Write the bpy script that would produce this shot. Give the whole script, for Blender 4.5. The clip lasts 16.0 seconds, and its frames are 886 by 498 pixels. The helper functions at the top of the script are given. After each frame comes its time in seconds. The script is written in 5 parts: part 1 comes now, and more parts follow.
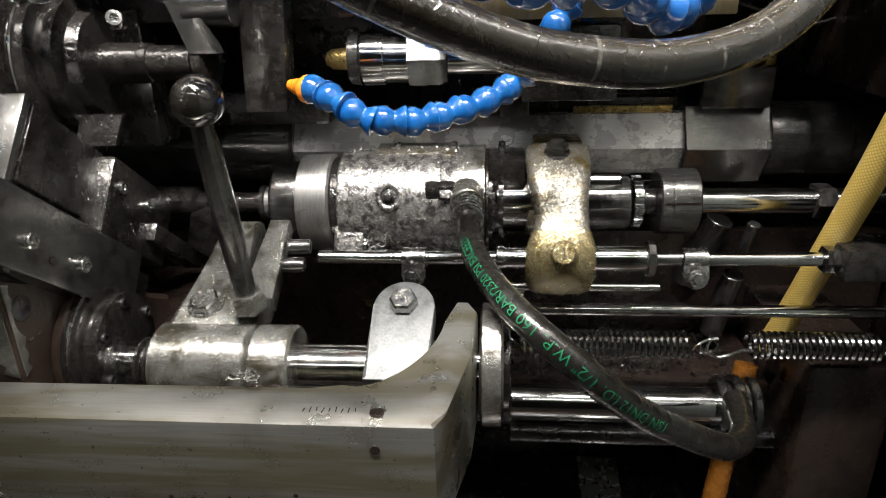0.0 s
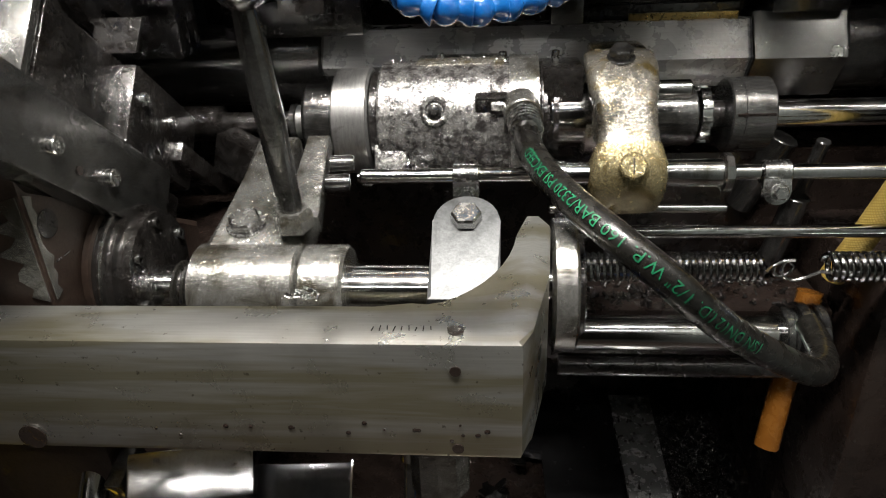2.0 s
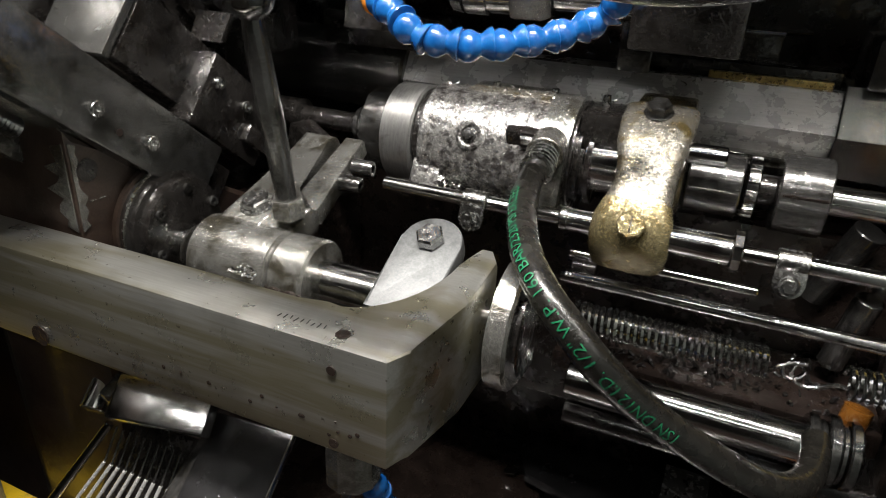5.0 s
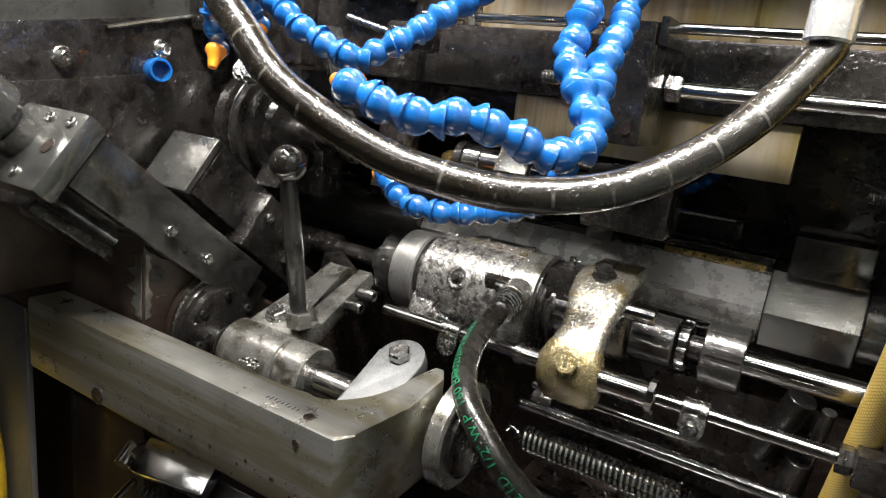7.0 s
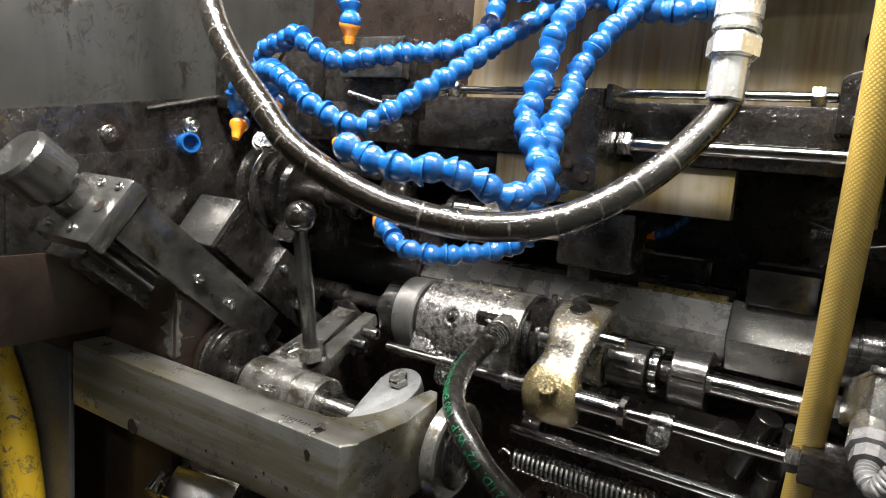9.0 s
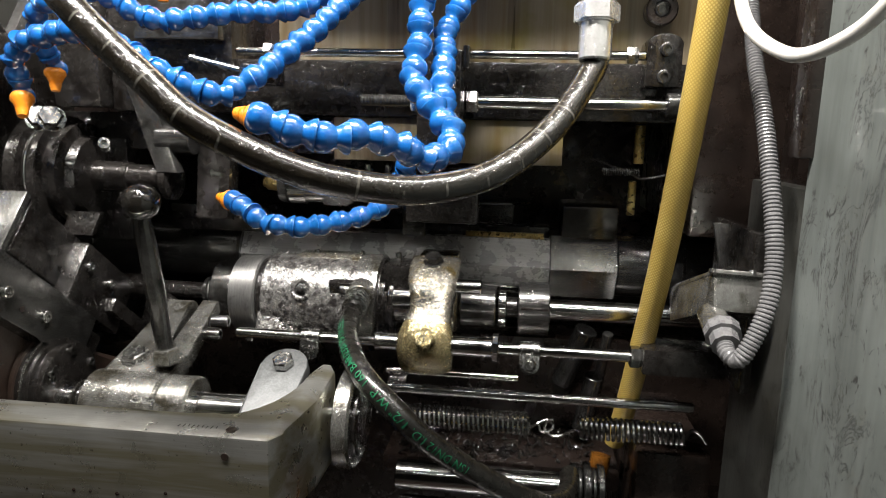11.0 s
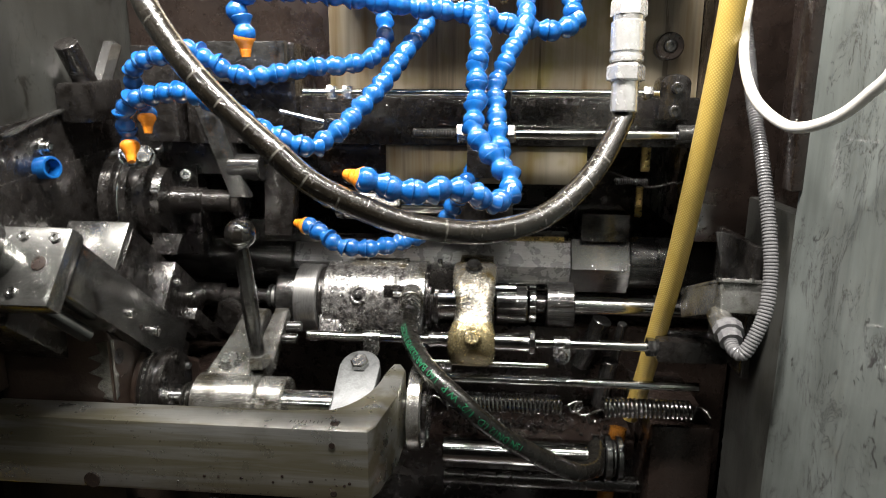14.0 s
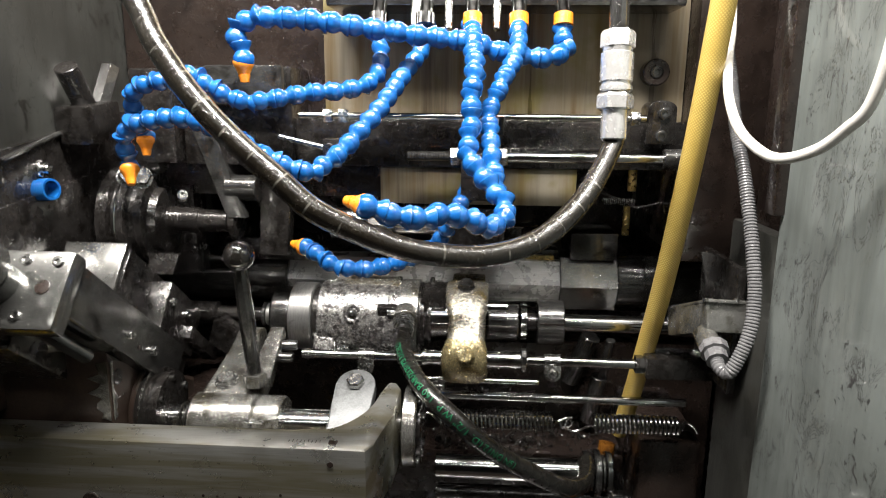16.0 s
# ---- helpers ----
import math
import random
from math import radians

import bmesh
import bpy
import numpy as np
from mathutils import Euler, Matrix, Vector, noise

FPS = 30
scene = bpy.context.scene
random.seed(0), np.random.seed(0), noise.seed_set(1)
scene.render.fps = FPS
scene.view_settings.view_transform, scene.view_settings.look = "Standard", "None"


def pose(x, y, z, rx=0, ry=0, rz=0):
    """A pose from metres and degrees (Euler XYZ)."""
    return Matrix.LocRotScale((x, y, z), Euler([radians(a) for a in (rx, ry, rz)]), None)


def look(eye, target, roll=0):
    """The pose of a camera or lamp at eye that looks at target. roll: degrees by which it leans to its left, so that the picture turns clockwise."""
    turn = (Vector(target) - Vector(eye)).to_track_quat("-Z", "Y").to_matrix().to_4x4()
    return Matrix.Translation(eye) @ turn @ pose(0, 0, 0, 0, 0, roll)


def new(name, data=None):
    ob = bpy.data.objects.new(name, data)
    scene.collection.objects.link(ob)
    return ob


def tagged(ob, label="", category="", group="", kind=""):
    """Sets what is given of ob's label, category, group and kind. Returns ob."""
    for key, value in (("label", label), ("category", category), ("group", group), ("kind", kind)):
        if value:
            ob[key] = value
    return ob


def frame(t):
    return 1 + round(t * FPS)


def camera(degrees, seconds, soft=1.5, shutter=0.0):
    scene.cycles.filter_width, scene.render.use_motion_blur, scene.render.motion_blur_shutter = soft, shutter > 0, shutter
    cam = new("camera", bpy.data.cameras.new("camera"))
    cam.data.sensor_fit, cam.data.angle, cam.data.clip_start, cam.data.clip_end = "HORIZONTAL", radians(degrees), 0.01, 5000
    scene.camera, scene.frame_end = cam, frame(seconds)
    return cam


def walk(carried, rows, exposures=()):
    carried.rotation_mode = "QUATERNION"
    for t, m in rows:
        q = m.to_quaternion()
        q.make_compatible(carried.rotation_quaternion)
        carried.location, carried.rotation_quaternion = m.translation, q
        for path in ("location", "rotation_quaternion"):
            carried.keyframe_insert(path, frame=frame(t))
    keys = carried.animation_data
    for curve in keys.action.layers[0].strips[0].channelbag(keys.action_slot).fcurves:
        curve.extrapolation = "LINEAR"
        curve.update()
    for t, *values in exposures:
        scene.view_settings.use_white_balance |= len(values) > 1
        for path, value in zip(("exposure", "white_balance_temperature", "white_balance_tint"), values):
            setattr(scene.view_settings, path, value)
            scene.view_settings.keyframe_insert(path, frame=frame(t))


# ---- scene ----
cam = camera(68.1, 16.0, 1.0)
PATH = [
    (0, (0.0294, 0.0317, 1.396), (-0.1173, 1.5708, 0.773), -1.85),
    (0.5, (0.0173, 0.0333, 1.3831), (-0.128, 1.5758, 0.7692), -2.16),
    (1, (0.0091, 0.0367, 1.3778), (-0.1492, 1.5658, 0.7335), -2.24),
    (1.5, (0.0019, 0.0467, 1.3683), (-0.1352, 1.5617, 0.6881), -2.12),
    (2, (-0.0055, 0.0517, 1.3656), (-0.1524, 1.5408, 0.6325), -2.58),
    (2.5, (-0.0095, 0.0567, 1.3621), (-0.1475, 1.5, 0.5401), -2.41),
    (3, (-0.0052, 0.0683, 1.3581), (-0.1268, 1.445, 0.4266), -2.5),
    (3.5, (0.0107, 0.0758, 1.3586), (-0.1575, 1.4117, 0.3755), -2.34),
    (4, (0.0357, 0.08, 1.3595), (-0.195, 1.4375, 0.4201), 0.18),
    (4.5, (0.0703, 0.0742, 1.3699), (-0.3447, 1.48, 0.5765), 1.18),
    (5, (0.1009, 0.0658, 1.376), (-0.4829, 1.4567, 0.6676), 2.73),
    (5.2, (0.1051, 0.0592, 1.3762), (-0.5351, 1.465, 0.75), 3.56),
    (7.3, (0.2034, 0.0052, 1.4129), (-0.6301, 1.397, 1.035), 6.76),
    (7.5, (0.2114, -0.0008, 1.4132), (-0.646, 1.385, 1.0605), 6.74),
    (8, (0.2342, -0.0133, 1.4048), (-0.6533, 1.365, 1.1036), 4.81),
    (8.2, (0.2392, -0.0183, 1.405), (-0.6521, 1.365, 1.1256), 4.6),
    (10.3, (0.2299, -0.0508, 1.4071), (-0.4002, 1.4758, 1.185), 4.17),
    (10.5, (0.2001, -0.0542, 1.402), (-0.2511, 1.5325, 1.1652), 3.25),
    (11, (0.1351, -0.075, 1.4013), (-0.0521, 1.5542, 1.1021), 1.42),
    (11.5, (0.1121, -0.105, 1.4147), (-0.0259, 1.5142, 1.0447), 0.35),
    (12, (0.1008, -0.1208, 1.4285), (-0.0198, 1.4942, 1.0366), -0.94),
    (12.5, (0.0931, -0.1342, 1.4341), (-0.0278, 1.4833, 1.0513), -1.05),
    (13, (0.0928, -0.145, 1.4424), (-0.039, 1.4725, 1.0634), -0.35),
    (13.5, (0.0901, -0.1475, 1.4482), (-0.0497, 1.4658, 1.0571), -0.25),
    (14, (0.089, -0.1533, 1.4531), (-0.0512, 1.4642, 1.0763), 0.25),
    (14.5, (0.0873, -0.1575, 1.4564), (-0.0509, 1.4625, 1.0896), 0.55),
    (15, (0.0837, -0.1583, 1.4613), (-0.0422, 1.4608, 1.0833), 0.25),
    (15.5, (0.082, -0.16, 1.4645), (-0.0429, 1.4625, 1.1024), 0.35),
    (16, (0.082, -0.1642, 1.4645), (-0.0208, 1.4617, 1.1132), 0.55),
]
EXPOSURES = [(0, 0.2), (5, 0.25), (7.5, 0.5), (8.2, 0.5), (10.5, 0.17), (12.5, 0.15), (16, 0.18)]

# The plan is drawn at five sixths of true size, with the main spindle 1.25 above its zero line.
PLAN = 1.2


def real(p):
    return Vector((PLAN * p[0], PLAN * p[1], PLAN * (p[2] - 1.25) + 1.15))


walk(cam, [(t, look(real(eye), real(target), roll)) for t, eye, target, roll in PATH], EXPOSURES)

# ---- light ----
world = bpy.data.worlds.new("shop")
scene.world = world
world.use_nodes = True
world.node_tree.nodes["Background"].inputs[0].default_value = (0.75, 0.85, 1.0, 1)
world.node_tree.nodes["Background"].inputs[1].default_value = 0.11


def strip_lamp(name, eye, target, sx, sy, watts, colour):
    data = bpy.data.lights.new(name, "AREA")
    data.shape, data.size, data.size_y, data.energy, data.color = "RECTANGLE", sx, sy, watts, colour
    ob = new(name, data)
    ob.matrix_world = look(eye, target)
    return ob


LAMP = (1.0, 0.945, 0.885)
strip_lamp("work_lamp_a", (-0.06, 0.10, 2.12), (-0.02, 0.45, 1.15), 0.60, 0.10, 36, LAMP)
strip_lamp("work_lamp_b", (0.30, 0.10, 2.20), (0.1, 0.5, 1.2), 0.30, 0.08, 7, LAMP)
strip_lamp("shop_tube", (0.15, -0.75, 2.25), (0.1, 0.5, 1.2), 1.5, 0.05, 4.5, (1.0, 0.97, 0.92))

# ---- materials ----


class Nodes:
    """A small front end to one material's node tree."""

    def __init__(self, name):
        self.mat = bpy.data.materials.new(name)
        self.mat.use_nodes = True
        self.tree = self.mat.node_tree
        self.bsdf = self.tree.nodes["Principled BSDF"]
        self.co = self.tree.nodes.new("ShaderNodeTexCoord")

    def add(self, kind, **inputs):
        n = self.tree.nodes.new(kind)
        for k, v in inputs.items():
            self.put(n, k.replace("_", " "), v)
        return n

    def put(self, node, key, v):
        if hasattr(v, "links"):
            self.tree.links.new(v, node.inputs[key])
        else:
            node.inputs[key].default_value = v

    def place(self, scale=(1, 1, 1), uv=False):
        m = self.add("ShaderNodeMapping", Scale=scale)
        self.tree.links.new(self.co.outputs["UV" if uv else "Object"], m.inputs["Vector"])
        return m.outputs[0]

    def noise(self, size, detail=4, rough=0.6, stretch=(1, 1, 1), dist=0.0):
        n = self.add("ShaderNodeTexNoise", Vector=self.place(stretch), Scale=1 / size, Detail=detail, Roughness=rough, Distortion=dist)
        return n.outputs[0]

    def ramp(self, fac, stops):
        n = self.add("ShaderNodeValToRGB", Fac=fac)
        e = n.color_ramp.elements
        while len(e) < len(stops):
            e.new(0.5)
        for el, (p, c) in zip(e, stops):
            el.position = p
            el.color = (c, c, c, 1) if isinstance(c, (int, float)) else (*c, 1)
        return n.outputs[0]

    def mix(self, fac, a, b, blend="MIX"):
        n = self.tree.nodes.new("ShaderNodeMix")
        n.data_type, n.blend_type = "RGBA", blend
        for i, v in ((0, fac), (6, a), (7, b)):
            if hasattr(v, "links"):
                self.tree.links.new(v, n.inputs[i])
            else:
                n.inputs[i].default_value = v if i == 0 else (*v, 1)
        return n.outputs[2]

    def done(self, colour, rough, metal=0.0, bump=None, amount=0.2, depth=0.001, coat=0.0):
        b = self.bsdf
        self.put(b, "Base Color", colour if hasattr(colour, "links") else (*colour, 1))
        self.put(b, "Roughness", rough)
        self.put(b, "Metallic", metal)
        b.inputs["Coat Weight"].default_value = coat
        b.inputs["Coat Roughness"].default_value = 0.05
        if bump is not None:
            n = self.add("ShaderNodeBump", Strength=amount, Distance=depth, Height=bump)
            self.tree.links.new(n.outputs[0], b.inputs["Normal"])
            if coat >= 0.3:
                # the oil film lies in ripples and beads of its own
                beads = self.ramp(self.noise(0.0042, 2, 0.5, dist=0.5), [(0.5, 0.0), (0.72, 1.0)])
                film = self.add("ShaderNodeBump", Strength=0.55, Distance=0.0012, Height=self.mix(0.35, beads, self.noise(0.014, 3)))
                self.tree.links.new(film.outputs[0], b.inputs["Coat Normal"])
        return self.mat


def metal(name, a, b, stain, rough=(0.22, 0.5), grain=(0.15, 1, 1), metallic=1.0, stain_at=(0.5, 0.62), bump=0.25, coat=0.15, spot=0.02, pit=0.4, depth=0.0006):
    """Oily machined or cast metal: two tones, drawn grain, stains, wet film."""
    k = Nodes(name)
    broad = k.noise(spot, 5, 0.65, dist=0.6)
    fine = k.noise(0.0016, 4, 0.6, grain)
    tone = k.mix(k.ramp(fine, [(0.3, 0.0), (0.7, 1.0)]), a, b)
    blot = k.ramp(broad, [(stain_at[0], 0.0), (stain_at[1], 1.0)])
    col = k.mix(blot, tone, stain)
    pits = k.ramp(k.noise(0.0028, 4, 0.6, dist=0.4), [(0.60, 0.0), (0.70, pit)])
    col = k.mix(pits, col, tuple(0.35 * c for c in stain))
    r = k.ramp(k.noise(spot * 0.6, 5, 0.7), [(0.3, rough[0]), (0.7, rough[1])])
    return k.done(col, r, metallic, k.mix(0.5, fine, k.noise(0.004, 3)), bump, depth, coat)


M_STEEL = metal("ground_steel", (0.46, 0.46, 0.45), (0.60, 0.60, 0.585), (0.22, 0.195, 0.155), (0.07, 0.22), (1, 0.06, 0.06), 1.0, (0.56, 0.78), 0.10, 0.25, 0.03, 0.2)
M_BOLT = metal("bolt_steel", (0.42, 0.42, 0.41), (0.58, 0.58, 0.57), (0.22, 0.21, 0.18), (0.14, 0.34), (1, 1, 1), 1.0, (0.52, 0.78), 0.18, 0.3, 0.008)
M_CAST = metal("wet_casting", (0.22, 0.22, 0.207), (0.39, 0.39, 0.37), (0.10, 0.092, 0.07), (0.10, 0.30), (1, 1, 1), 0.8, (0.47, 0.63), 0.6, 0.8, 0.018, 0.35, 0.0009)
M_DRUM = metal("stained_drum", (0.20, 0.197, 0.19), (0.40, 0.396, 0.385), (0.06, 0.055, 0.055), (0.14, 0.36), (1, 1, 1), 0.7, (0.46, 0.60), 0.8, 0.7, 0.0075, 0.6, 0.0012)
M_GOLD = metal("oily_clamp", (0.22, 0.205, 0.17), (0.36, 0.345, 0.305), (0.19, 0.145, 0.06), (0.14, 0.34), (1, 1, 1), 0.7, (0.50, 0.66), 0.6, 0.7, 0.013, 0.12, 0.0012)
M_DARK = metal("dark_oiled_steel", (0.016, 0.0145, 0.0135), (0.042, 0.039, 0.037), (0.008, 0.0065, 0.0055), (0.14, 0.34), (0.3, 1, 1), 0.5, (0.45, 0.65), 0.45, 0.9, 0.02)
M_GREY = metal("grey_tool_steel", (0.075, 0.075, 0.073), (0.15, 0.15, 0.146), (0.024, 0.021, 0.018), (0.10, 0.28), (0.25, 1, 1), 0.8, (0.48, 0.68), 0.25, 0.6, 0.022)
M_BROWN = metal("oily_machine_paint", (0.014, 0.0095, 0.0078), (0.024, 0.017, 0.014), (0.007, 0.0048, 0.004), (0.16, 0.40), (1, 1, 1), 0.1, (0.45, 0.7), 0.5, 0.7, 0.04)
M_ALU = metal("bright_cover", (0.66, 0.66, 0.65), (0.80, 0.80, 0.79), (0.42, 0.41, 0.38), (0.16, 0.34), (1, 1, 1), 0.7, (0.55, 0.8), 0.2, 0.4, 0.02)
M_BRASS = metal("dull_brass", (0.50, 0.36, 0.13), (0.6, 0.45, 0.18), (0.25, 0.17, 0.07), (0.2, 0.4), (1, 1, 1), 0.9, (0.5, 0.75), 0.2, 0.2, 0.01)
M_ZINC = metal("dull_zinc", (0.085, 0.090, 0.092), (0.135, 0.140, 0.143), (0.055, 0.058, 0.057), (0.40, 0.55), (1, 1, 1), 0.4, (0.48, 0.70), 0.3, 0.0, 0.016, 0.2)
M_CHROME = metal("polished_block_steel", (0.75, 0.75, 0.74), (0.85, 0.85, 0.84), (0.6, 0.6, 0.58), (0.08, 0.24), (1, 0.1, 0.1), 1.0, (0.6, 0.85), 0.1, 0.2, 0.03)
M_SPRING = metal("spring_wire", (0.36, 0.36, 0.36), (0.5, 0.5, 0.49), (0.16, 0.16, 0.15), (0.08, 0.2), (1, 1, 1), 1.0, (0.5, 0.7), 0.1, 0.4, 0.01)
M_HEXBAR = metal("scraped_guide", (0.44, 0.44, 0.44), (0.56, 0.56, 0.56), (0.20, 0.197, 0.19), (0.2, 0.36), (0.08, 1, 1), 0.4, (0.55, 0.82), 0.12, 0.5, 0.05, 0.15)
M_SMOOTH = metal("oiled_slide_steel", (0.13, 0.132, 0.126), (0.19, 0.192, 0.185), (0.07, 0.07, 0.064), (0.14, 0.30), (0.2, 1, 1), 0.85, (0.5, 0.8), 0.12, 0.5, 0.05, 0.25)
M_SLICK = metal("dark_polished_plate", (0.045, 0.045, 0.047), (0.066, 0.066, 0.069), (0.028, 0.028, 0.028), (0.16, 0.30), (1, 0.3, 1), 0.8, (0.5, 0.85), 0.06, 0.3, 0.05, 0.15)


M_SATIN = metal("turned_satin_steel", (0.30, 0.30, 0.295), (0.42, 0.42, 0.41), (0.16, 0.155, 0.145), (0.28, 0.44), (1, 0.15, 0.15), 0.85, (0.52, 0.8), 0.2, 0.15, 0.02, 0.2)
M_OLIVE = metal("yellowed_oily_metal", (0.27, 0.22, 0.11), (0.38, 0.33, 0.19), (0.20, 0.14, 0.04), (0.12, 0.30), (1, 1, 1), 0.7, (0.5, 0.66), 0.7, 0.7, 0.012, 0.3, 0.0014)
M_SHEET = metal("grey_sheet", (0.10, 0.102, 0.105), (0.14, 0.142, 0.146), (0.055, 0.055, 0.055), (0.26, 0.42), (0.4, 1, 1), 0.4, (0.5, 0.8), 0.15, 0.3, 0.03, 0.3)


def banded_bar():
    """Planed bar steel under an olive oil film; its long bands also paint in reflections."""
    k = Nodes("bar_steel")
    fine = k.noise(0.0014, 4, 0.6, (0.05, 1, 1))
    band = k.noise(0.016, 4, 0.55, (0.07, 0.6, 1), 0.4)
    cloud = k.noise(0.045, 4, 0.6)
    col = k.mix(k.ramp(fine, [(0.3, 0.0), (0.7, 1.0)]), (0.56, 0.565, 0.53), (0.66, 0.665, 0.63))
    col = k.mix(k.ramp(band, [(0.42, 0.0), (0.56, 0.7)]), col, (0.33, 0.29, 0.15))
    col = k.mix(k.ramp(cloud, [(0.5, 0.0), (0.75, 0.5)]), col, (0.38, 0.37, 0.31))
    specks = k.ramp(k.noise(0.004, 4, 0.6), [(0.66, 0.0), (0.74, 0.7)])
    col = k.mix(specks, col, (0.10, 0.09, 0.06))
    return k.done(col, k.ramp(k.noise(0.02, 4, 0.6), [(0.3, 0.25), (0.7, 0.35)]), 0.92, k.mix(0.4, fine, k.noise(0.012, 3)), 0.12, 0.0005, 0.0)


M_BAR = banded_bar()


def rubber():
    k = Nodes("black_rubber")
    n = k.noise(0.006, 5, 0.65)
    return k.done(k.ramp(n, [(0.3, (0.006, 0.006, 0.0055)), (0.7, (0.013, 0.012, 0.010))]), k.ramp(k.noise(0.012), [(0.35, 0.2), (0.7, 0.36)]), 0.0, n, 0.25, 0.0008, 0.35)


def wrapped_rubber():
    """Hose cover with the cloth-wrap bands left by its curing."""
    k = Nodes("oily_wrapped_rubber")
    n = k.noise(0.007, 5, 0.65)
    w = k.add("ShaderNodeTexWave", Vector=k.place((1, 1, 1), True), Scale=0.108, Distortion=0.6, Detail=2.0)
    w.bands_direction = "Y"
    band = k.mix(1.0, k.ramp(w.outputs["Fac"], [(0.985, 0.0), (0.998, 1.0)]), k.ramp(k.noise(0.01, 3), [(0.42, 0.0), (0.6, 1.0)]), "MULTIPLY")
    col = k.mix(band, k.ramp(n, [(0.3, (0.006, 0.005, 0.004)), (0.7, (0.014, 0.0115, 0.008))]), (0.085, 0.082, 0.072))
    return k.done(col, k.ramp(n, [(0.3, 0.16), (0.7, 0.3)]), 0.0, n, 0.5, 0.001, 0.9)


def plastic(name, a, b, coat=0.5, rough=(0.18, 0.34)):
    k = Nodes(name)
    n = k.noise(0.01, 5, 0.65)
    info = k.add("ShaderNodeObjectInfo")
    base = k.mix(k.ramp(n, [(0.35, 0.0), (0.75, 1.0)]), a, b)
    col = k.mix(k.ramp(info.outputs["Random"], [(0.0, 0.0), (1.0, 0.35)]), base, tuple(0.6 * c for c in a))
    return k.done(col, k.ramp(n, [(0.3, rough[0]), (0.7, rough[1])]), 0.0, n, 0.08, 0.0005, coat)


def braided():
    k = Nodes("braided_yellow_hose")
    a = k.add("ShaderNodeTexWave", Vector=k.place((1, 1, 1), True), Scale=2.2)
    a.bands_direction = "DIAGONAL"
    b = k.add("ShaderNodeTexWave", Vector=k.place((-1, 1, 1), True), Scale=2.2)
    b.bands_direction = "DIAGONAL"
    m = k.mix(1.0, a.outputs["Color"], b.outputs["Color"], "MULTIPLY")
    net = k.ramp(m, [(0.05, 0.0), (0.4, 1.0)])
    stain = k.ramp(k.noise(0.05, 4), [(0.4, 0.0), (0.7, 1.0)])
    base = k.mix(stain, (0.66, 0.51, 0.16), (0.52, 0.35, 0.08))
    col = k.mix(net, (0.44, 0.31, 0.07), base)
    return k.done(col, 0.32, 0.0, net, 0.35, 0.0008, 0.3)


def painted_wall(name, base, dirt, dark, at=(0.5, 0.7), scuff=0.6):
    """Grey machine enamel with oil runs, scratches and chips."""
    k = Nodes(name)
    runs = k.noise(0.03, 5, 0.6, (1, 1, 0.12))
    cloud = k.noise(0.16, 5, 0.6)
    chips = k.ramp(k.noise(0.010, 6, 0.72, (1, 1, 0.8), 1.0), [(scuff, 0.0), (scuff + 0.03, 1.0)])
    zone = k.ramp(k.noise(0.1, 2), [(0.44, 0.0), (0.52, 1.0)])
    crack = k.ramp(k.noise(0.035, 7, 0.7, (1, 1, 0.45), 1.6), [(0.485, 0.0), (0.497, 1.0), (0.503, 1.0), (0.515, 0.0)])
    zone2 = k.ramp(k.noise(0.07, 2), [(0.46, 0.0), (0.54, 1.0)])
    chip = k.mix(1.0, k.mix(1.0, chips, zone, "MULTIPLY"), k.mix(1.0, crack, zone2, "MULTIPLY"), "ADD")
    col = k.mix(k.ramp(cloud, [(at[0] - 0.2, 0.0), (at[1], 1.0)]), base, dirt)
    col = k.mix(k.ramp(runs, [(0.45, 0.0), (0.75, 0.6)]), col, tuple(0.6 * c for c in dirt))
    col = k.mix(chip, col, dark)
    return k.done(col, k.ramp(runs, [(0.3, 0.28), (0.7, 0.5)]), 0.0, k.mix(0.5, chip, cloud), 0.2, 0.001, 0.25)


def streaked_plate():
    """Bare back plate with rust-yellow coolant runs."""
    k = Nodes("streaked_plate")
    runs = k.noise(0.02, 5, 0.6, (1, 1, 0.05))
    runs2 = k.noise(0.06, 4, 0.6, (1, 1, 0.1))
    col = k.ramp(runs, [(0.3, (0.055, 0.040, 0.024)), (0.48, (0.21, 0.175, 0.12)), (0.62, (0.15, 0.105, 0.05)), (0.75, (0.07, 0.045, 0.022))])
    col = k.mix(k.ramp(runs2, [(0.48, 0.0), (0.7, 0.8)]), col, (0.29, 0.265, 0.21))
    col = k.mix(k.ramp(k.noise(0.09, 4), [(0.52, 0.0), (0.64, 0.7)]), col, (0.15, 0.125, 0.022))
    return k.done(col, k.ramp(runs, [(0.3, 0.25), (0.7, 0.45)]), 0.35, runs, 0.15, 0.001, 0.4)


M_RUBBER, M_WRAP = rubber(), wrapped_rubber()
M_BLUE = plastic("blue_plastic", (0.005, 0.072, 0.28), (0.010, 0.130, 0.41), 0.9, (0.1, 0.26))
M_ORANGE = plastic("orange_plastic", (0.80, 0.24, 0.015), (0.88, 0.32, 0.03))
M_BLACKBALL = plastic("black_bakelite", (0.008, 0.007, 0.006), (0.014, 0.013, 0.011), 1.0, (0.06, 0.14))
M_WHITE = plastic("white_cable_sheath", (0.72, 0.71, 0.66), (0.6, 0.58, 0.52), 0.2)
M_CONDUIT = plastic("grey_conduit", (0.12, 0.12, 0.125), (0.17, 0.17, 0.172), 0.4)
M_GREENINK = plastic("green_ink", (0.006, 0.125, 0.055), (0.010, 0.18, 0.075), 0.0, (0.4, 0.5))
